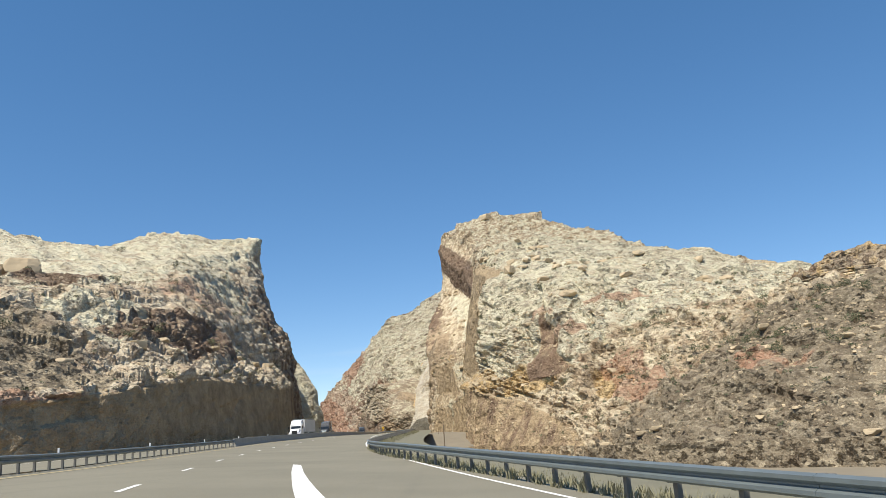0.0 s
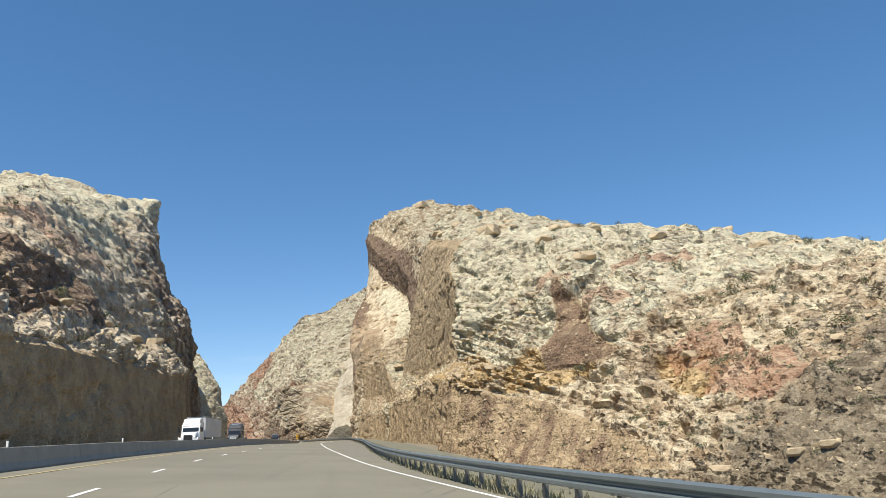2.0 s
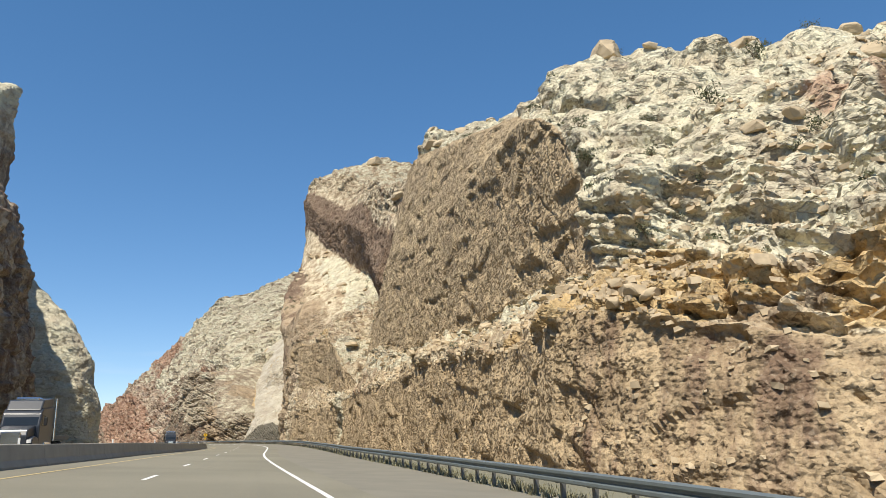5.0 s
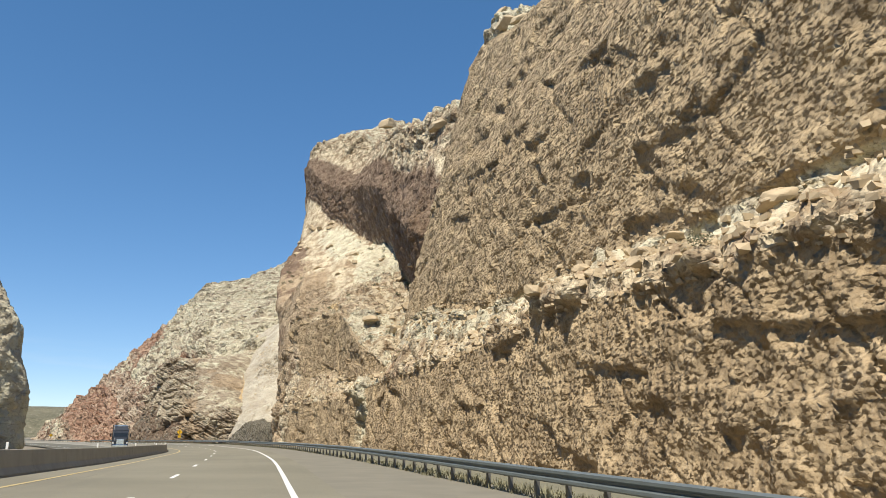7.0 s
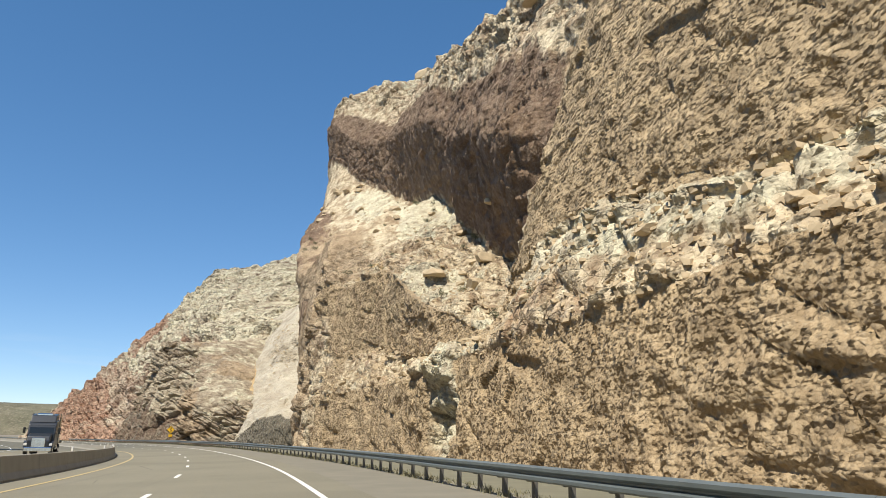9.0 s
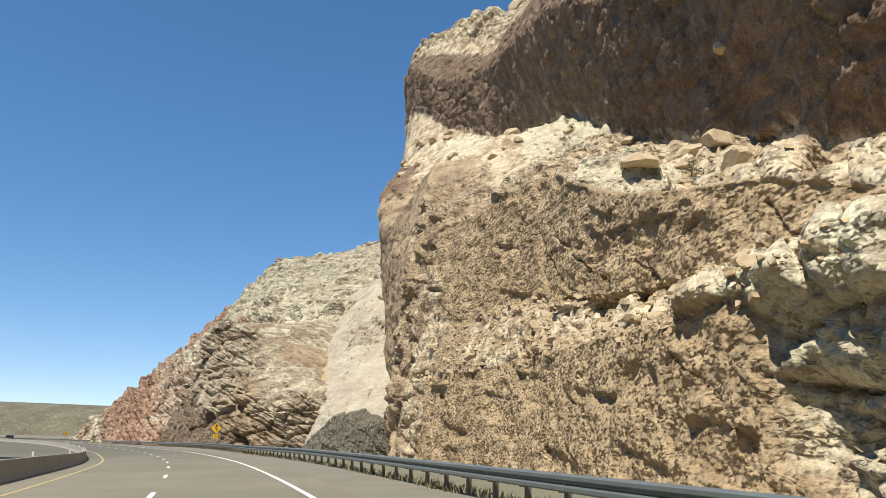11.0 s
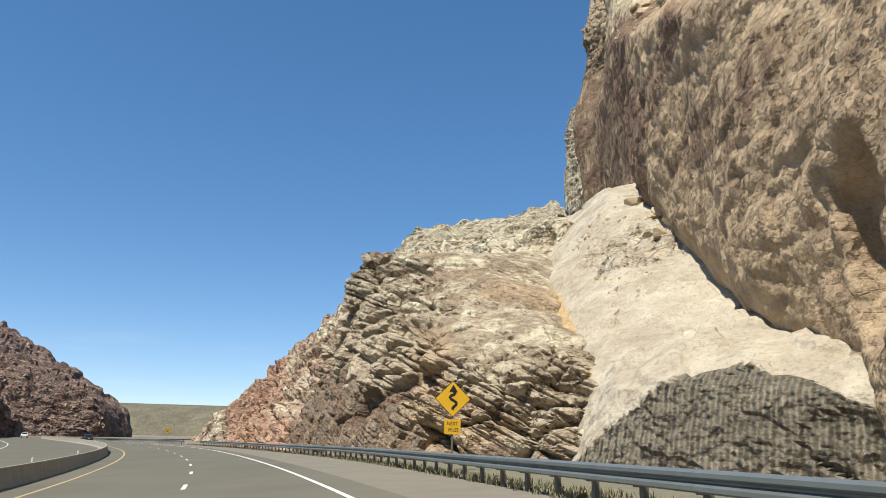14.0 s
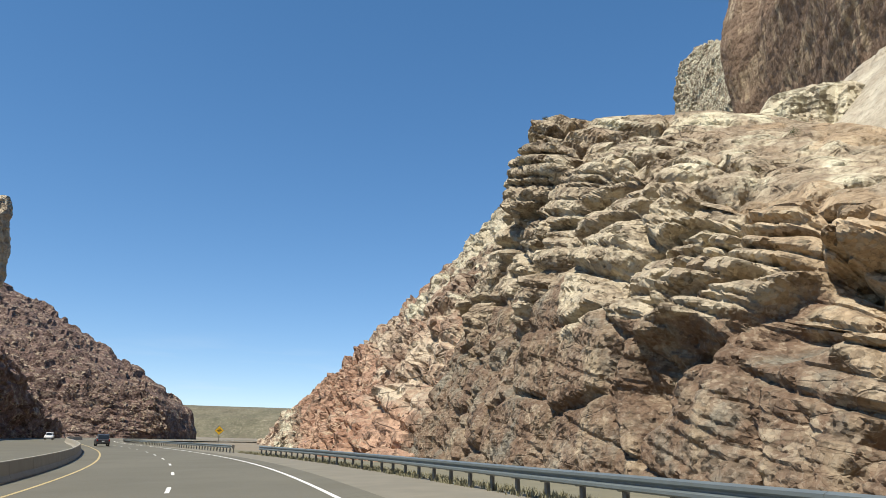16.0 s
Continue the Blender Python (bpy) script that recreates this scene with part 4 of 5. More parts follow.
def zones_outcrop(P, lev, m):
    m["ochre"][:] = 0.45
    m["varnish_shade"][:] = 0.45 * step_between(1.6, 2.2, lev)


rock("ledge_outcrop", OUTCROP, 0.5, (16, 16, 14, 12), M_GREY, "brown bedded ledge outcrop on the scree slope", zones_outcrop, flip=True, beds=1.3, block=0.5, seed=27, turn=-124.3, origin=(84, 178), dip=(0.05, 0.1))
FAR = [(-2500, (-40, -5), (60, 45), (160, 70), (400, 85)), (-600, (0, -5), (90, 48), (180, 78), (400, 92)), (800, (30, -5), (110, 52), (230, 86), (500, 100)), (1500, (0, -5), (110, 50), (260, 92), (500, 110)), (2600, (-100, -5), (60, 60), (200, 110), (500, 130))]


def zones_far(P, lev, m):
    m["smooth"][:] = 0.9


rock("far_hills", FAR, 14.0, (10, 12, 12), M_FAR, "far olive green desert hills on the horizon", zones_far, amp=0.2, seed=23, size=20.0, knobs=0.0, turn=90, origin=(0, 2500))


# ---- parts and things ----
def thing(name, label, category, m=None, group=""):
    ob = new(name)
    if m:
        ob.matrix_basis = m
    return tagged(ob, label, category, group)


def part(name, bm, mat, parent, label="", smooth=False):
    """Links a bmesh as one mesh under a thing or a part."""
    me = bpy.data.meshes.new(name)
    bm.to_mesh(me)
    bm.free()
    me.materials.append(mat)
    if smooth:
        me.shade_smooth()
    ob = new(name, me)
    ob.parent = parent
    return tagged(ob, label)


def shared(name, me, m, parent):
    ob = new(name, me)
    ob.parent = parent
    ob.matrix_basis = m
    return ob


def box(size, at=(0, 0, 0), bevel=0.02, taper=None, cuts=1):
    """A bevelled box; taper = (x, y) shrinks its top, in metres, on each side."""
    bm = bmesh.new()
    bmesh.ops.create_cube(bm, size=1)
    for v in bm.verts:
        top = v.co.z > 0
        v.co = Vector((v.co.x * size[0], v.co.y * size[1], v.co.z * size[2]))
        if taper and top:
            v.co.x -= math.copysign(taper[0], v.co.x)
            v.co.y -= math.copysign(taper[1], v.co.y)
    if bevel:
        bmesh.ops.bevel(bm, geom=bm.edges[:], offset=bevel, segments=cuts, affect="EDGES", profile=0.6)
    bmesh.ops.translate(bm, verts=bm.verts, vec=Vector(at))
    return bm


def prism(outline, x0, x1, bevel=0.0):
    """A side outline of (y, z) points, drawn out from x0 to x1."""
    bm = bmesh.new()
    a = [bm.verts.new((x0, y, z)) for y, z in outline]
    b = [bm.verts.new((x1, y, z)) for y, z in outline]
    bm.faces.new(a)
    bm.faces.new(b[::-1])
    for k in range(len(a)):
        n = (k + 1) % len(a)
        bm.faces.new((a[k], b[k], b[n], a[n]))
    bmesh.ops.recalc_face_normals(bm, faces=bm.faces)
    if bevel:
        bmesh.ops.bevel(bm, geom=bm.edges[:], offset=bevel, segments=2, affect="EDGES", profile=0.6)
    return bm


def rod(radius, length, at, axis="X", segments=20):
    bm = bmesh.new()
    bmesh.ops.create_cone(bm, cap_ends=True, segments=segments, radius1=radius, radius2=radius, depth=length)
    bmesh.ops.bevel(bm, geom=[e for e in bm.edges if len(e.link_faces) == 2 and abs(e.calc_face_angle(0)) > 1], offset=min(radius, length) * 0.15, segments=2, affect="EDGES")
    turn = {"X": Matrix.Rotation(radians(90), 4, "Y"), "Y": Matrix.Rotation(radians(90), 4, "X"), "Z": Matrix()}[axis]
    bmesh.ops.transform(bm, matrix=Matrix.Translation(at) @ turn, verts=bm.verts)
    return bm


def strip(name, s0, s1, table, off, outline, mat, parent, step=1.9):
    """A closed outline of (d, z) points swept along the road from s0 to s1."""
    s = np.linspace(s0, s1, max(2, int((s1 - s0) / step) + 1))
    d = at(table, s) + off
    o = np.array(outline)
    P = on_road(s[:, None], d[:, None] + o[None, :, 0])
    P[..., 2] += o[None, :, 1]
    n, m = P.shape[:2]
    faces = [(i * m + j, (i + 1) * m + j, (i + 1) * m + (j + 1) % m, i * m + (j + 1) % m) for i in range(n - 1) for j in range(m)]
    faces += [tuple(range(m)), tuple((n - 1) * m + j for j in range(m - 1, -1, -1))]
    return mesh_object(name, P.reshape(-1, 3), faces, mat, parent=parent)


# ---- guardrails ----
BEAM = [(0.05, 0.45), (-0.03, 0.49), (-0.03, 0.55), (0.045, 0.60), (0.045, 0.63), (-0.03, 0.68), (-0.03, 0.74), (0.05, 0.78), (0.058, 0.775), (-0.02, 0.735), (-0.02, 0.685), (0.053, 0.635), (0.053, 0.595), (-0.02, 0.545), (-0.02, 0.495), (0.058, 0.455)]
post_bm = box((0.10, 0.15, 1.15), (0.24, 0, 0.18), 0.008)
post_me = bpy.data.meshes.new("post")
post_bm.to_mesh(post_me)
post_me.materials.append(M_POST)
block_bm = box((0.12, 0.12, 0.34), (0.12, 0, 0.60), 0.01)
block_me = bpy.data.meshes.new("spacer_block")
block_bm.to_mesh(block_me)
block_me.materials.append(M_POST)


def guardrail(s0, s1, table, off, label, mirror=False):
    rail = thing("guardrail", label, "guardrail", group="guardrails")
    sign = -1 if mirror else 1
    outline = [(sign * a, b) for a, b in BEAM]
    n = max(1, int((s1 - s0) / 7.62))
    for k in range(n):
        strip("beam", s0 + k * 7.62, s0 + (k + 1) * 7.62 - 0.01, table, off, outline, M_STEEL, rail)
    for k in range(n * 4 + 1):
        s = s0 + k * 1.905
        p = on_road(s, float(at(table, np.array([s]))[0]) + off)
        m = Matrix.Translation(p) @ Matrix.Rotation(radians(heading(s) + (180 if mirror else 0)), 4, "Z")
        shared("post", post_me, m, rail)
        shared("spacer_block", block_me, m, rail)
    return rail


guardrail(S0 - 14, S0 + 552, RAIL, 0.0, "galvanised W-beam guardrail on dark steel posts along the shoulder")
guardrail(S0 + 560, S0 + 760, RAIL, -0.6, "galvanised W-beam guardrail on the far curve of the road")
left_rail = guardrail(S0 + 30, S0 + 92, BARRIER, 0.4, "galvanised guardrail leading into the concrete median barrier", mirror=True)
p = on_road(S0 + 29.5, float(at(BARRIER, np.array([S0 + 29.5]))[0]) + 0.4)
end_cap = box((0.5, 0.3, 0.75), (0, 0, 0.45), 0.05)
end_cap = part("end_terminal", end_cap, M_SIGN, left_rail, "yellow and black striped end terminal")
end_cap.matrix_basis = Matrix.Translation(p) @ Matrix.Rotation(radians(heading(S0 + 29.5)), 4, "Z")
for k in range(3):
    bar = box((0.12, 0.012, 0.62), (-0.16 + 0.16 * k, -0.16, 0.45), 0.0)
    bmesh.ops.transform(bar, matrix=Matrix.Translation((0, 0, 0.45)) @ Matrix.Rotation(radians(25), 4, "Y") @ Matrix.Translation((0, 0, -0.45)), verts=bar.verts)
    part("stripe", bar, M_BLACK, end_cap)

# ---- concrete median barrier ----
JERSEY = [(-0.30, 0.0), (-0.30, 0.08), (-0.17, 0.30), (-0.085, 0.88), (-0.06, 0.90), (0.06, 0.90), (0.085, 0.88), (0.17, 0.30), (0.30, 0.08), (0.30, 0.0)]
barrier = thing("median_barrier", "grey concrete median barrier in jointed segments", "barrier")
for k in range(104):
    s = S0 + 92 + 6.1 * k
    strip("segment", s, s + 6.07, BARRIER, 0.0, JERSEY, M_CONCRETE, barrier, 3.0)
reflector_me = bpy.data.meshes.new("delineator")
bm = box((0.09, 0.03, 0.24), (0, 0, 0.12), 0.01)
bm.to_mesh(reflector_me)
bm.free()
reflector_me.materials.append(M_WHITE)
for k in range(26):
    s = S0 + 40 + 18.3 * k
    p = on_road(s, float(at(BARRIER, np.array([s]))[0]) + (0.4 if s < S0 + 92 else 0.0), 0.78 if s < S0 + 92 else 0.9)
    ob = tagged(new("delineator", reflector_me), "small white reflector standing on the barrier", "reflector", group="barrier reflectors")
    ob.matrix_basis = Matrix.Translation(p) @ Matrix.Rotation(radians(heading(s)), 4, "Z")

# ---- painted merge arrow ----
ARROW = [(-6.75, 35.06, -6.27, 34.34), (-5.51, 28.25, -4.86, 27.09), (-4.54, 23.28, -3.91, 22.59), (-3.71, 19.12, -3.1, 18.9), (-3.1, 16.22, -2.38, 15.75), (-2.49, 13.32, -1.66, 12.6)]    # x, y of the two edges
bm = bmesh.new()


def road_height(x, y):
    k = int(np.argmin((ROAD[:, 0] - x) ** 2 + (ROAD[:, 1] - y) ** 2))
    d = (x - ROAD[k, 0]) * SIDE[k, 0] + (y - ROAD[k, 1]) * SIDE[k, 1]
    return float(ROAD[k, 2] + d * bank(ROAD_S[k])) + 0.012


left_side = [bm.verts.new((a, b, road_height(a, b))) for a, b, _, _ in ARROW]
right_side = [bm.verts.new((a, b, road_height(a, b))) for _, _, a, b in ARROW]
for k in range(len(ARROW) - 1):
    bm.faces.new((left_side[k], left_side[k + 1], right_side[k + 1], right_side[k]))
bmesh.ops.recalc_face_normals(bm, faces=bm.faces)
arrow = part("merge_arrow", bm, M_WHITE, None)
tagged(arrow, "curved white merge arrow painted on asphalt", "road marking")


# ---- signs ----
def diamond_sign(place, turn, size, label, plaque=False, arrow_shape=False):
    sign = thing("warning_sign", label, "road sign", Matrix.Translation(place) @ Matrix.Rotation(radians(turn), 4, "Z"), "warning signs")
    h = 3.55
    part("sign_post", box((0.09, 0.06, h + 0.9), (0, 0.05, (h + 0.9) / 2 - 0.6), 0.01), M_POST, sign)

    def diamond(r, y0, y1):
        bm = bmesh.new()
        ring = []
        for cx, cz in ((0, r), (r, 0), (0, -r), (-r, 0)):
            for t in (-1, 1):
                ang = math.atan2(cz, cx) - t * radians(45)
                ring.append((cx * 0.94 + 0.04 * r * math.cos(ang) * 1.0, cz * 0.94 + 0.04 * r * math.sin(ang)))
        a = [bm.verts.new((x, y0, h + z)) for x, z in ring]
        b = [bm.verts.new((x, y1, h + z)) for x, z in ring]
        bm.faces.new(a)
        bm.faces.new(b[::-1])
        for k in range(8):
            bm.faces.new((a[k], b[k], b[(k + 1) % 8], a[(k + 1) % 8]))
        bmesh.ops.recalc_face_normals(bm, faces=bm.faces)
        return bm
    part("border", diamond(size / 2, -0.004, 0.004), M_BLACK, sign, "thin black border")
    part("panel", diamond(size / 2 - 0.035, -0.009, 0.0), M_SIGN, sign, "yellow diamond panel")
    if arrow_shape:
        k = size / 1.55
        path = [(0.0, -0.46), (0.0, -0.38), (0.07, -0.31), (0.15, -0.24), (0.15, -0.16), (0.06, -0.09), (-0.08, -0.02), (-0.13, 0.06), (-0.08, 0.13), (0.05, 0.18), (0.1, 0.24), (0.05, 0.30), (0.02, 0.34)]
        bm = bmesh.new()
        sides = []
        for i, (x, z) in enumerate(path):
            x0, z0 = path[max(i - 1, 0)]
            x1, z1 = path[min(i + 1, len(path) - 1)]
            l = math.hypot(x1 - x0, z1 - z0)
            nx, nz = -(z1 - z0) / l * 0.06, (x1 - x0) / l * 0.06
            sides.append((bm.verts.new(((x + nx) * k, -0.014, h + (z + nz) * k)), bm.verts.new(((x - nx) * k, -0.014, h + (z - nz) * k))))
        for i in range(len(sides) - 1):
            bm.faces.new((sides[i][0], sides[i][1], sides[i + 1][1], sides[i + 1][0]))
        bm.faces.new([bm.verts.new((x * k, -0.014, h + z * k)) for x, z in ((-0.17, 0.27), (0.02, 0.60), (0.21, 0.27), (0.02, 0.30))])
        bmesh.ops.recalc_face_normals(bm, faces=bm.faces)
        part("winding_arrow", bm, M_BLACK, sign, "black winding arrow")
    else:
        for k, (w, z) in enumerate(((0.5, 0.22), (0.8, 0.0), (0.5, -0.22))):
            part("text_bar", box((w, 0.006, 0.1), (0, -0.013, h + z), 0), M_BLACK, sign)
    if plaque:
        pz = h - size / 2 - 0.42
        plate = part("plaque", box((0.74, 0.012, 0.66), (0, -0.006, pz), 0.0), M_SIGN, sign, "yellow plaque with black letters")
        for row, (word, z) in enumerate((("NEXT", 0.14), ("MILES", -0.14))):
            cu = bpy.data.curves.new("lettering", "FONT")
            cu.body, cu.size, cu.align_x, cu.align_y, cu.extrude = word, 0.24, "CENTER", "CENTER", 0.002
            cu.materials.append(M_BLACK)
            t = new("lettering", cu)
            t.parent = plate
            t.matrix_basis = Matrix.Translation((0.04 if row else 0, -0.018, pz + z)) @ Matrix.Rotation(radians(90), 4, "X")
            t.scale = (0.8, 1, 1)
    return sign


diamond_sign((-34.45, 450.6, 0.2), 6, 1.66, "yellow diamond winding-road sign with a plaque on a steel post", True, True)
diamond_sign((-103.0, 608.0, -0.7), 24, 1.56, "yellow diamond warning sign on a post at the far curve")
for k, (s, d, hgt) in enumerate(((S0 + 72, 12.5, 2.3), (S0 + 212, 13.5, 2.0), (S0 + 262, 15.0, 1.9))):
    q = on_road(s, d)
    tagged(part("marker_post", box((0.09, 0.09, hgt), (float(q[0]), float(q[1]), hgt / 2 - 0.7), 0.015), M_TWIG, None), "weathered brown wooden marker post in the ditch", "post", "marker posts")


# ---- vehicles ----
def wheel(parent, x, y, r, w):
    t = part("wheel", rod(r, w, (x, y, r)), M_TYRE, parent, smooth=False)
    part("rim", rod(r * 0.58, w + 0.02, (x, y, r), segments=16), M_CHROME, t)
    return t


def semi_truck(m, paint, label, trailer=True, flatbed=False):
    """Faces its own -y; x is across, z up."""
    t = thing("semi_truck", label, "truck", m, "trucks")
    part("frame", box((0.9, 7.2, 0.28), (0, 3.6, 0.85), 0.03), M_POST, t)
    part("hood", prism([(-1.1, 0.75), (-1.15, 1.35), (-0.95, 1.75), (0.7, 2.05), (0.75, 0.75)], -0.95, 0.95, 0.09), paint, t)
    cab = part("cab", prism([(0.6, 0.8), (0.6, 2.0), (0.95, 2.85), (1.3, 3.15), (4.1, 3.35), (4.1, 0.8)], -1.2, 1.2, 0.1), paint, t)
    part("windshield", prism([(0.615, 2.05), (0.94, 2.82), (0.96, 2.80), (0.66, 2.05)], -1.05, 1.05), M_GLASS, cab)
    for x in (-1, 1):
        part("side_window", box((0.02, 0.9, 0.7), (x * 1.205, 1.55, 2.35), 0.005), M_GLASS, cab)
    part("roof_fairing", prism([(1.1, 3.05), (1.7, 3.75), (4.1, 3.95), (4.1, 3.3)], -1.1, 1.1, 0.1), paint, t)
    part("grille", box((1.15, 0.06, 0.85), (0, -1.14, 1.2), 0.03), M_CHROME if paint is M_DARK else M_BLACK, t)
    part("bumper", box((2.35, 0.3, 0.38), (0, -1.15, 0.58), 0.06), M_CHROME if paint is M_DARK else paint, t)
    for x in (-1, 1):
        fender = part("fender", prism([(-1.05, 0.75), (-0.9, 1.2), (-0.4, 1.35), (0.35, 1.2), (0.6, 0.75)], x * 0.9, x * 1.25, 0.05), paint, t)
        part("headlight", box((0.3, 0.08, 0.22), (x * 1.05, -1.05, 1.02), 0.03), M_LAMP, fender)
        mirror = part("mirror", box((0.22, 0.12, 0.55), (x * 1.5, 0.75, 2.3), 0.03), M_BLACK, t)
        part("mirror_arm", box((0.28, 0.04, 0.04), (x * 1.33, 0.78, 2.45), 0.0), M_BLACK, mirror)
        part("fuel_tank", rod(0.33, 1.5, (x * 0.98, 2.6, 0.75), "Y"), M_CHROME, t)
        if paint is M_DARK:
            part("exhaust_stack", rod(0.075, 2.9, (x * 1.25, 4.2, 2.5), "Z", 12), M_CHROME, t)
        wheel(t, x * 1.05, -0.25, 0.52, 0.3)
        for y in (5.2, 6.5):
            wheel(t, x * 0.95, y, 0.52, 0.55)
    if trailer:
        tb = part("trailer_box", box((2.6, 15.2, 2.85), (0, 12.4, 2.66), 0.035), M_TRAILER, t, "plain pale grey box trailer")
        part("roof_rail", box((2.64, 15.24, 0.1), (0, 12.4, 4.06), 0.02), M_STEEL, tb)
        part("bottom_rail", box((2.64, 15.24, 0.14), (0, 12.4, 1.24), 0.02), M_STEEL, tb)
        for k in range(12):
            part("side_post", box((2.625, 0.05, 2.6), (0, 5.6 + 1.22 * k, 2.66), 0.0), M_TRAILER, tb)
        for x in (-1, 1):
            part("landing_leg", box((0.12, 0.12, 0.95), (x * 0.85, 7.9, 0.75), 0.01), M_POST, t)
            for y in (17.4, 18.7):
                wheel(t, x * 0.95, y, 0.52, 0.55)
    if flatbed:
        part("flatbed", box((2.5, 5.0, 0.3), (0, 6.4, 1.25), 0.03), M_POST, t)
        part("tool_box", box((2.3, 0.7, 0.9), (0, 4.6, 1.75), 0.04), M_CHROME, t)
        part("air_deflector", box((1.5, 0.9, 0.35), (0, 2.2, 3.75), 0.08), M_CHROME, t)
    return t


def on_far_side(s, d, turn=0.0):
    q = on_road(s, float(at(BARRIER, np.array([s]))[0]) + d, 0.06)
    return Matrix.Translation(q) @ Matrix.Rotation(radians(heading(s) + turn), 4, "Z")


semi_truck(on_far_side(S0 + 170, -6.3), M_TRUCK, "white semi truck with a grey box trailer on the far carriageway")
semi_truck(on_far_side(S0 + 208, -6.5), M_DARK, "dark truck cab with chrome trim and a short bed", False, True)
semi_truck(on_far_side(S0 + 352, -6.5), M_DARK, "dark semi truck with chrome stacks and a low flatbed", False, True)


def car(m, paint, label, pickup=False):
    """Its front looks along its own +y."""
    t = thing("suv", label, "car", m, "cars")
    part("body", prism([(-2.3, 0.35), (-2.35, 0.95), (-2.2, 1.08), (0.9, 1.05), (2.1, 0.92), (2.3, 0.7), (2.3, 0.35)], -0.95, 0.95, 0.07), paint, t)
    cab = part("cabin", prism([(-2.2, 1.02), (-1.9, 1.68), (-1.5, 1.76), (0.1, 1.74), (0.95, 1.02)], -0.82, 0.82, 0.07), paint, t)
    part("rear_window", prism([(-2.17, 1.12), (-1.96, 1.6), (-1.98, 1.62), (-2.2, 1.13)], -0.68, 0.68), M_GLASS, cab)
    part("windshield", prism([(0.28, 1.62), (0.88, 1.1), (0.92, 1.1), (0.3, 1.66)], -0.7, 0.7), M_GLASS, cab)
    for x in (-1, 1):
        part("side_window", box((0.02, 2.2, 0.42), (x * 0.825, -0.7, 1.38), 0.0), M_GLASS, cab)
        part("tail_light", box((0.16, 0.06, 0.3), (x * 0.82, -2.33, 0.92), 0.02), M_TAIL, t)
        part("headlight", box((0.3, 0.06, 0.14), (x * 0.72, 2.27, 0.72), 0.02), M_LAMP, t)
        for y in (-1.45, 1.45):
            wheel(t, x * 0.84, y, 0.37, 0.24)
    part("number_plate", box((0.32, 0.02, 0.16), (0, -2.36, 0.75), 0.0), M_WHITE, t, "pale blank number plate")
    part("rear_bumper", box((1.8, 0.14, 0.22), (0, -2.34, 0.45), 0.04), M_BLACK, t)
    return t


s = S0 + 610
q = on_road(s, -2.2)
car(Matrix.Translation(q) @ Matrix.Rotation(radians(heading(s)), 4, "Z"), M_SUV, "dark grey estate car driving in the lane ahead")
car(on_far_side(S0 + 700, -5.0, 180), M_TRUCK, "small white car far off on the other carriageway")


# ---- shrubs, loose rocks and grass ----
rng = np.random.default_rng(7)


def shrub_mesh(seed):
    g = np.random.default_rng(seed)
    bm = bmesh.new()
    for _ in range(14):
        a, r = g.uniform(0, 6.283), g.uniform(0.1, 0.55)
        tip = Vector((r * math.cos(a), r * math.sin(a), g.uniform(0.25, 0.75)))
        side = Vector((-math.sin(a), math.cos(a), 0)) * 0.012
        v = [bm.verts.new(c) for c in (side, -side, tip - side * 0.3, tip + side * 0.3)]
        bm.faces.new(v).material_index = 1
        for _ in range(20):
            c = tip + Vector(g.normal(0, 0.13, 3))
            c.z = max(0.03, c.z)
            u, w = Vector(g.normal(0, 1, 3)).normalized(), Vector(g.normal(0, 1, 3)).normalized()
            k = g.uniform(0.035, 0.085)
            bm.faces.new([bm.verts.new(c + q * k) for q in (u, w * 0.6, -u, -w * 0.6)])
    me = bpy.data.meshes.new("shrub")
    bm.to_mesh(me)
    bm.free()
    me.materials.append(M_SHRUB)
    me.materials.append(M_TWIG)
    return me


def boulder_mesh(seed, mat):
    """A block broken along a few flat planes."""
    g = np.random.default_rng(seed + 40)
    bm = bmesh.new()
    bmesh.ops.create_icosphere(bm, subdivisions=4, radius=1.0)
    P = np.array([v.co[:] for v in bm.verts])
    way = P.copy()
    planes = g.normal(0, 1, (11, 3)) * np.array([1, 1, 0.8])
    planes = np.vstack([planes / np.linalg.norm(planes, axis=1)[:, None], [[0, 0, 1], [0, 0, -1]]])
    far = np.append(g.uniform(0.62, 0.95, 11), [0.55, 0.6])
    reach = np.min(np.where(way @ planes.T > 0.05, far / np.maximum(way @ planes.T, 0.05), 9.0), axis=1)
    P = way * np.minimum(reach, 1.15)[:, None] * (1 + 0.05 * fbm(way * 3.0, 3, seed))[:, None] * np.array([1.15, 0.9, 0.8])
    for v, c in zip(bm.verts, P):
        v.co = c
    me = bpy.data.meshes.new("boulder")
    bm.to_mesh(me)
    bm.free()
    me.materials.append(mat)
    return me


SHRUBS = [shrub_mesh(k) for k in range(5)]
BOULDERS = [boulder_mesh(k + 1, M_STONE) for k in range(6)]


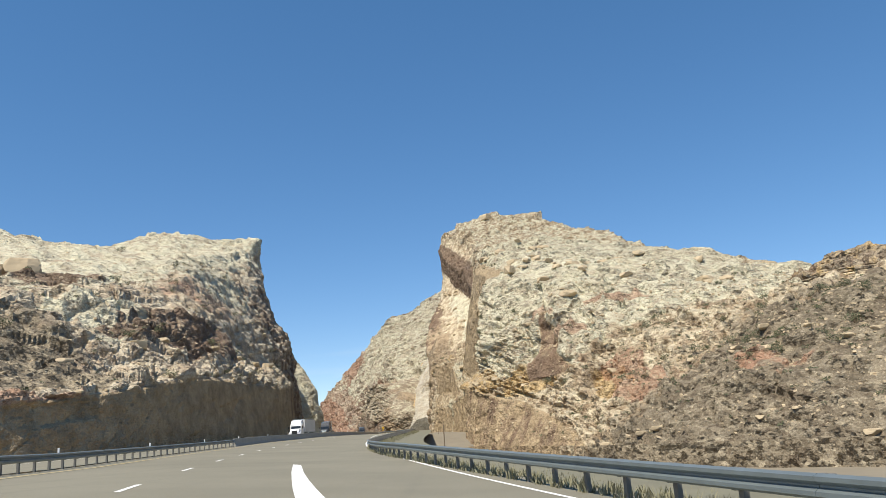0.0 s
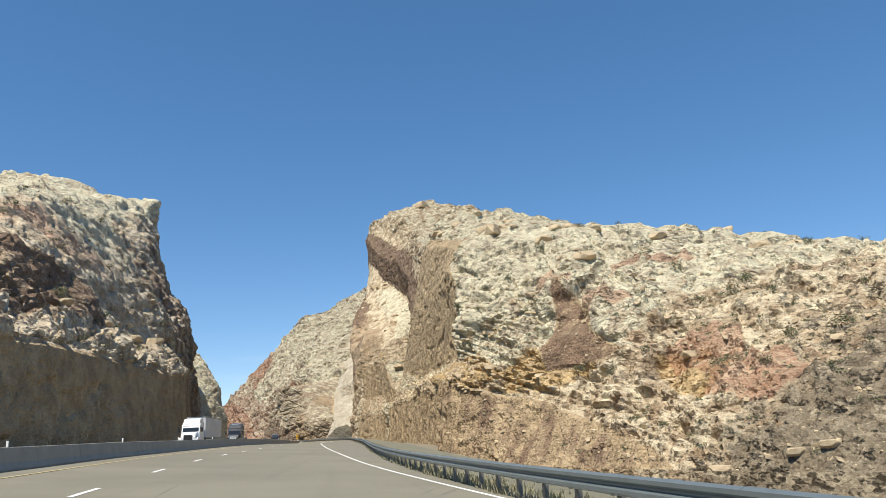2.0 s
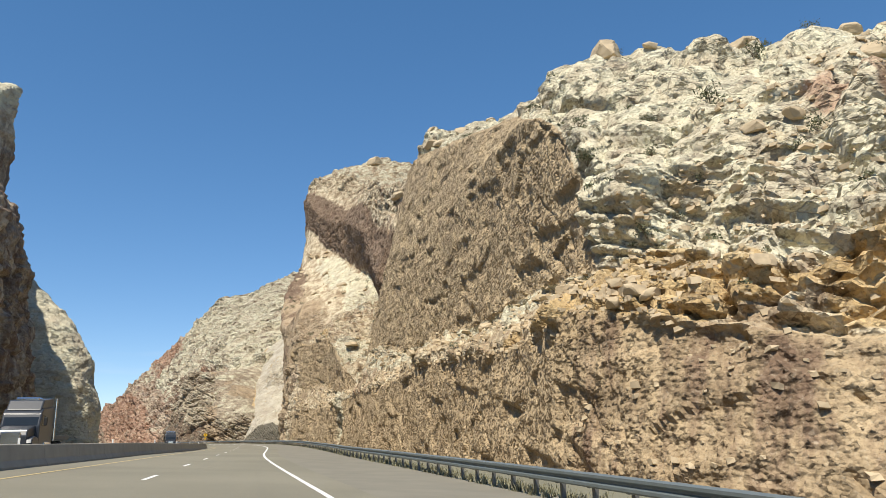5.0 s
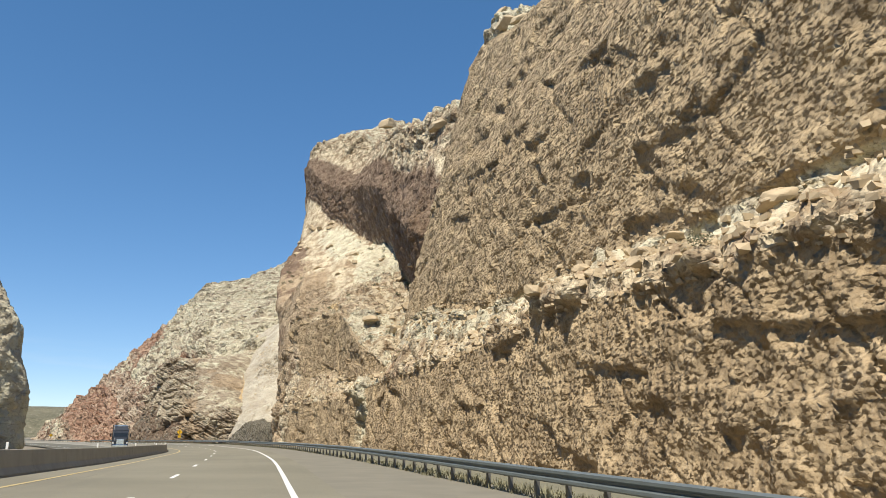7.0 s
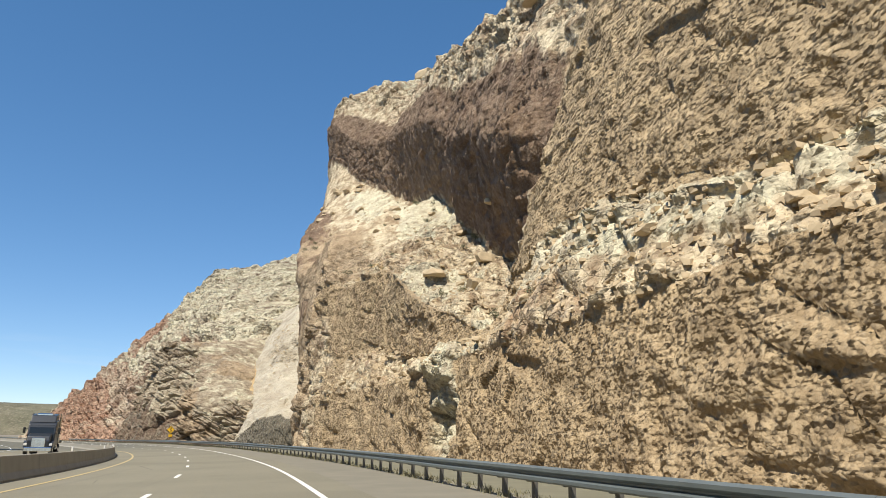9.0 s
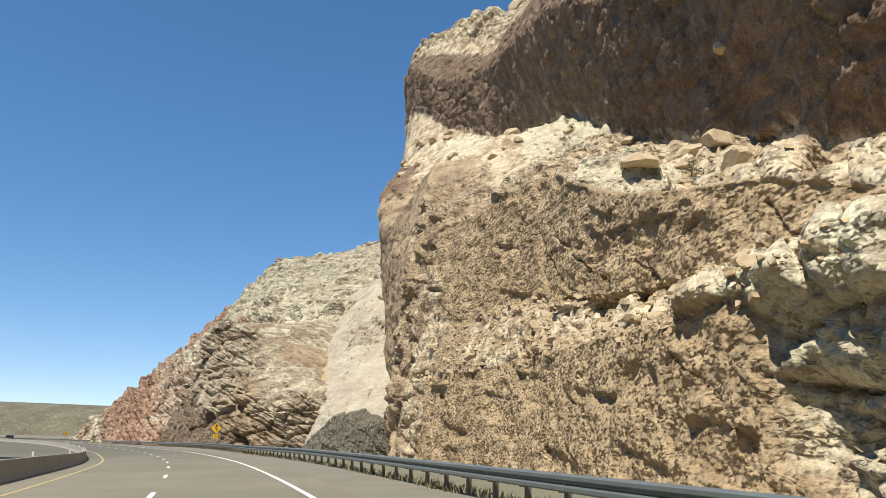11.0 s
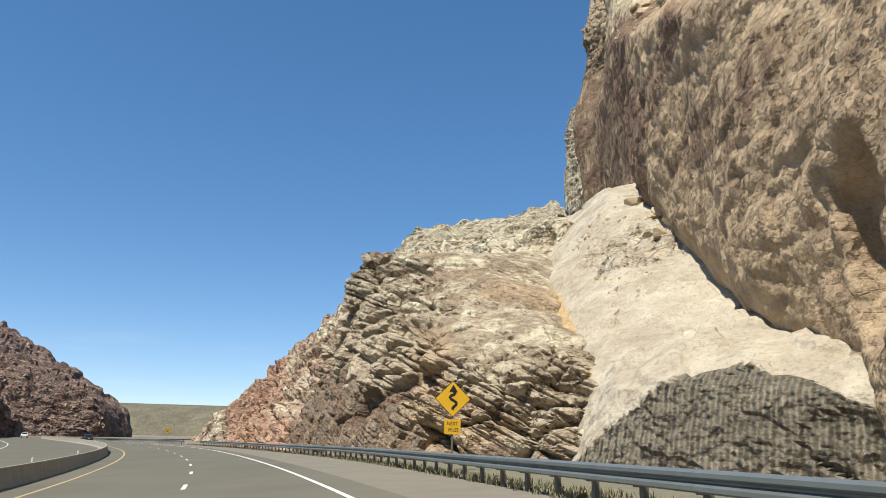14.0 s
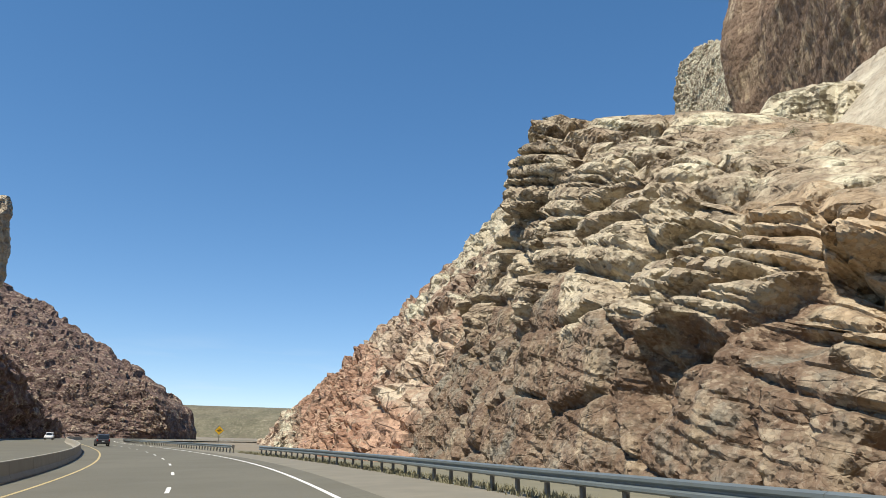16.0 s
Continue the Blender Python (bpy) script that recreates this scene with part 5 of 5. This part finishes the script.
def scatter(rockface, count, where, meshes, name, label, category, group, low, high, upright=0.45, sink=0.0):
    """Sets things down at random points of a rock face where the ground is flat enough."""
    P, level, masks, N = rockface
    ok = where(P, np.broadcast_to(level[None], P.shape[:2]), masks) & (np.abs(N[..., 2]) > upright)
    idx = np.argwhere(ok)
    if not len(idx):
        return
    for i, j in idx[rng.choice(len(idx), min(count, len(idx)), replace=False)]:
        k = rng.uniform(low, high)
        ob = tagged(new(name, meshes[rng.integers(len(meshes))]), label, category, group)
        ob.matrix_basis = Matrix.Translation(Vector(P[i, j]) - Vector((0, 0, sink * k))) @ Matrix.Rotation(rng.uniform(0, 6.28), 4, "Z") @ Matrix.Diagonal((k, k, k * rng.uniform(0.75, 1.1), 1))


SHRUB_LABEL = "low grey-green desert shrub growing on rock"
scatter(CLIFF, 130, lambda P, l, m: (P[..., 1] < 215) & (P[..., 0] < 120) & (l > 0.8) & (l < 6), SHRUBS, "shrub", SHRUB_LABEL, "shrub", "desert shrubs", 0.9, 2.4, 0.5, 0.03)
scatter(CLIFF, 45, lambda P, l, m: (P[..., 1] > 200) & (P[..., 1] < 345) & (((l > 1.05) & (l < 1.95)) | (l > 4.2)) & (P[..., 0] < 80), SHRUBS, "shrub", SHRUB_LABEL, "shrub", "desert shrubs", 0.7, 1.8, 0.5, 0.03)
scatter(CLIFF, 45, lambda P, l, m: (P[..., 1] > 345) & (P[..., 1] < 520) & (l > 3.0) & (l < 4.0), SHRUBS, "shrub", SHRUB_LABEL, "shrub", "desert shrubs", 0.8, 2.0, 0.4, 0.03)
scatter(LEFT_ROCK, 55, lambda P, l, m: (P[..., 1] < 240) & (l > 1.0) & (l < 5.4) & (P[..., 0] > -130), SHRUBS, "shrub", SHRUB_LABEL, "shrub", "desert shrubs", 0.9, 2.4, 0.45, 0.03)
scatter(LAYER_ROCK, 16, lambda P, l, m: (l > 1.5) & (l < 2.9), SHRUBS, "shrub", SHRUB_LABEL, "shrub", "desert shrubs", 0.6, 1.4, 0.5, 0.03)
BOULDER_LABEL = "angular pale sandstone boulder lying on the slope"
scatter(CLIFF, 130, lambda P, l, m: (P[..., 1] > 198) & (P[..., 1] < 440) & (l > 1.0) & (l < 2.0), BOULDERS, "boulder", BOULDER_LABEL, "rock", "loose boulders", 0.3, 1.1, 0.35, 0.0)
scatter(CLIFF, 60, lambda P, l, m: (P[..., 1] < 200) & (l > 0.3) & (l < 3.5) & (P[..., 0] < 90), BOULDERS, "boulder", BOULDER_LABEL, "rock", "loose boulders", 0.4, 1.3, 0.35, 0.05)
scatter(CLIFF, 50, lambda P, l, m: (P[..., 1] > 380) & (P[..., 1] < 560) & (l > 3.2) & (l < 4.0), BOULDERS, "boulder", BOULDER_LABEL, "rock", "loose boulders", 0.5, 2.0, 0.35, -0.1)
scatter(SLAB_ROCK, 4, lambda P, l, m: (l > 2.0) & (P[..., 1] > 505) & (P[..., 1] < 560), BOULDERS, "boulder", "dark boulder resting on the white slab", "rock", "loose boulders", 0.6, 1.7, 0.3, -0.2)
scatter(LEFT_ROCK, 26, lambda P, l, m: (P[..., 1] > 100) & (P[..., 1] < 240) & (l > 0.9) & (l < 3), BOULDERS, "boulder", BOULDER_LABEL, "rock", "loose boulders", 0.5, 1.7, 0.3, 0.05)
scatter(CLIFF, 60, lambda P, l, m: (P[..., 1] > 190) & (P[..., 1] < 400) & (l > 4.4) & (l < 6.4) & (P[..., 0] < 110), BOULDERS, "caprock", "weathered caprock boulder standing on the skyline", "rock", "caprocks", 0.9, 2.6, 0.4, -0.15)
for face, x, y, size in ((CLIFF, 108, 240, 3.0), (CLIFF, 66, 275, 2.2), (CLIFF, 84, 232, 1.8), (LEFT_ROCK, -93, 170, 3.6), (LEFT_ROCK, -98, 168, 3.0), (CLIFF, 60, 392, 2.6), (CLIFF, 44, 562, 4.0), (CLIFF, 40, 300, 2.0)):
    i, j = np.unravel_index(np.argmin((face[0][..., 0] - x) ** 2 + (face[0][..., 1] - y) ** 2), face[0].shape[:2])
    place = face[0][i, j] + np.array([0, 0, 0.3 * size])
    ob = tagged(new("caprock", BOULDERS[rng.integers(6)]), "weathered caprock boulder standing on the skyline", "rock", "caprocks")
    ob.matrix_basis = Matrix.Translation(place) @ Matrix.Rotation(rng.uniform(0, 6.28), 4, "Z") @ Matrix.Diagonal((size, size, size * 1.15, 1))


for k in range(26):
    y = rng.uniform(482, 544)
    x = np.interp(y, [482, 505, 525, 545], [4.5, 2.0, 0.5, -1.5]) + rng.uniform(-1.8, 1.8)
    i, j = np.unravel_index(np.argmin((SLAB_ROCK[0][..., 0] - x) ** 2 + (SLAB_ROCK[0][..., 1] - y) ** 2), SLAB_ROCK[0].shape[:2])
    ob = tagged(new("boulder", BOULDERS[rng.integers(6)]), "pale sandstone boulder wedged below the overhang", "rock", "loose boulders")
    k = rng.uniform(0.7, 2.0)
    ob.matrix_basis = Matrix.Translation(SLAB_ROCK[0][i, j] + np.array([0, 0, 0.2 * k])) @ Matrix.Rotation(rng.uniform(0, 6.28), 4, "Z") @ Matrix.Diagonal((k, k, k, 1))


def spread(name, rockface, count, where, upright, shape, mat, label, category):
    """Small things past counting on a rock face, as one stuff object; shape() gives points and faces about the origin."""
    P, level, masks, N = rockface
    idx = np.argwhere(where(P, np.broadcast_to(level[None], P.shape[:2]), masks) & (np.abs(N[..., 2]) > upright))
    V, F = [], []
    for i, j in idx[rng.choice(len(idx), min(count, len(idx)), replace=False)]:
        v, f = shape()
        n = len(V)
        V += list(v + P[i, j])
        F += [tuple(a + n for a in q) for q in f]
    return tagged(mesh_object(name, V, F, mat), label, category, kind="stuff")


def stone_shape(large=1.0):
    k = large * rng.uniform(0.1, 0.36) * rng.uniform(0.6, 1.6)
    c = np.array([(x, y, z) for z in (-1, 1) for y in (-1, 1) for x in (-1, 1)], float) * rng.uniform(0.45, 1.0, (8, 3)) * np.array([1.0, 0.8, 0.55]) * k
    a = rng.uniform(0, 6.283)
    turn = np.array([(math.cos(a), -math.sin(a), 0), (math.sin(a), math.cos(a), 0.2), (0.2, -0.1, 1)])
    return c @ turn.T, [(0, 1, 5, 4), (1, 3, 7, 5), (3, 2, 6, 7), (2, 0, 4, 6), (4, 5, 7, 6), (0, 2, 3, 1)]


def bush_shape():
    k = rng.uniform(0.35, 1.0)
    V, F = [], []
    for _ in range(46):
        c = rng.normal(0, 1, 3)
        c = c / np.linalg.norm(c) * rng.uniform(0.4, 1.0) * np.array([0.8, 0.8, 0.6]) * k
        c[2] = abs(c[2])
        u, w = rng.normal(0, 1, (2, 3))
        r = rng.uniform(0.08, 0.2) * k
        u, w = u / np.linalg.norm(u) * r, w / np.linalg.norm(w) * r * 0.7
        n = len(V)
        V += [c + u, c + w, c - u, c - w]
        F.append((n, n + 1, n + 2, n + 3))
    return np.array(V), F


spread("rubble", CLIFF, 5200, lambda P, l, m: (P[..., 1] < 205) & (P[..., 0] < 130) & (l > 0.4) & (l < 6.2), 0.3, stone_shape, M_STONE, "small angular stones strewn over the scree slope", "stones")
spread("rubble", CLIFF, 3600, lambda P, l, m: (P[..., 1] > 195) & (P[..., 1] < 450) & (l > 0.9) & (l < 2.1), 0.3, stone_shape, M_STONE, "small broken stones lying on the cut bench", "stones")
spread("rubble", CLIFF, 1800, lambda P, l, m: (P[..., 1] > 350) & (P[..., 1] < 560) & (l > 3.0) & (l < 4.02), 0.3, stone_shape, M_STONE, "broken stones on the ledge below the overhang", "stones")
spread("rubble", LEFT_ROCK, 1100, lambda P, l, m: (P[..., 1] < 250) & (P[..., 0] > -140) & (l > 0.9) & (l < 5.6), 0.3, stone_shape, M_STONE, "small angular stones on the slope above the cut", "stones")
spread("rubble", SLAB_ROCK, 260, lambda P, l, m: (l > 1.6) & (P[..., 1] > 512) & (P[..., 1] < 548) & (P[..., 0] > -13), 0.2, stone_shape, M_STONE, "broken stones on the upper edge of the slab", "stones")
spread("rubble", HILL_ROCK, 1500, lambda P, l, m: (l > 0.3) & (l < 3.6), 0.15, lambda: stone_shape(4.0), M_RED, "pinkish boulders strewn over the dark hillside", "stones")
spread("scree_bushes", CLIFF, 1150, lambda P, l, m: (P[..., 1] < 172) & (P[..., 0] < 135) & (l > 0.4) & (l < 5.6), 0.4, bush_shape, M_SHRUB, "small grey-green bushes dotted over the scree", "bushes")
spread("scree_bushes", CLIFF, 220, lambda P, l, m: (P[..., 1] > 165) & (P[..., 1] < 300) & (P[..., 0] < 110) & (l > 1.0) & (m["cut"] < 0.2), 0.4, bush_shape, M_SHRUB, "small grey-green bushes in the rock ledges", "bushes")
spread("scree_bushes", LEFT_ROCK, 200, lambda P, l, m: (P[..., 1] < 235) & (P[..., 0] > -130) & (l > 1.0) & (l < 5.2), 0.4, bush_shape, M_SHRUB, "small grey-green bushes on the fin's slope", "bushes")


def tufts(name, count, s0, s1, d0, d1, low, high, mat, label):
    """Dry grass: bent blades in tufts, as one stuff object."""
    s = rng.uniform(s0, s1, count)
    d = at(RAIL, s) + d0 + (d1 - d0) * rng.random(count) ** 1.4
    base = on_road(s, d)
    base[:, 2] = np.minimum(base[:, 2], 0.9) - 0.55 * np.clip((d - at(RAIL, s) - 0.5) / 4, 0, 1) - 0.08
    V, F = [], []
    for b in base:
        hgt = rng.uniform(low, high)
        for _ in range(9):
            a, lean = rng.uniform(0, 6.283), rng.uniform(0.1, 0.5) * hgt
            r = rng.uniform(0, 0.18)
            foot = b + np.array([r * math.cos(a * 1.7), r * math.sin(a * 1.7), 0])
            side = np.array([-math.sin(a), math.cos(a), 0]) * 0.022
            top = foot + np.array([lean * math.cos(a), lean * math.sin(a), hgt * rng.uniform(0.6, 1.0)])
            midp = foot * 0.45 + top * 0.55 - np.array([lean * math.cos(a), lean * math.sin(a), 0]) * 0.2
            n = len(V)
            V += [foot - side, foot + side, midp + side * 0.8, midp - side * 0.8, top]
            F += [(n, n + 1, n + 2, n + 3), (n + 3, n + 2, n + 4)]
    return tagged(mesh_object(name, V, F, mat), label, "grass", kind="stuff")


tufts("verge_grass", 8500, S0 + 2, S0 + 280, 0.15, 4.5, 0.15, 0.45, M_GRASS, "dry olive grass tufts along the guardrail")
tufts("verge_grass", 7500, S0 + 280, S0 + 560, 0.15, 2.6, 0.15, 0.4, M_GRASS, "dry olive grass tufts along the guardrail")
tagged(ribbon("verge", 0, END, (RAIL, 0.6), (RAIL, 6.0), M_SAND, -0.09, 2.0, 4), "pale gravel verge behind the guardrail", "verge", kind="structure")
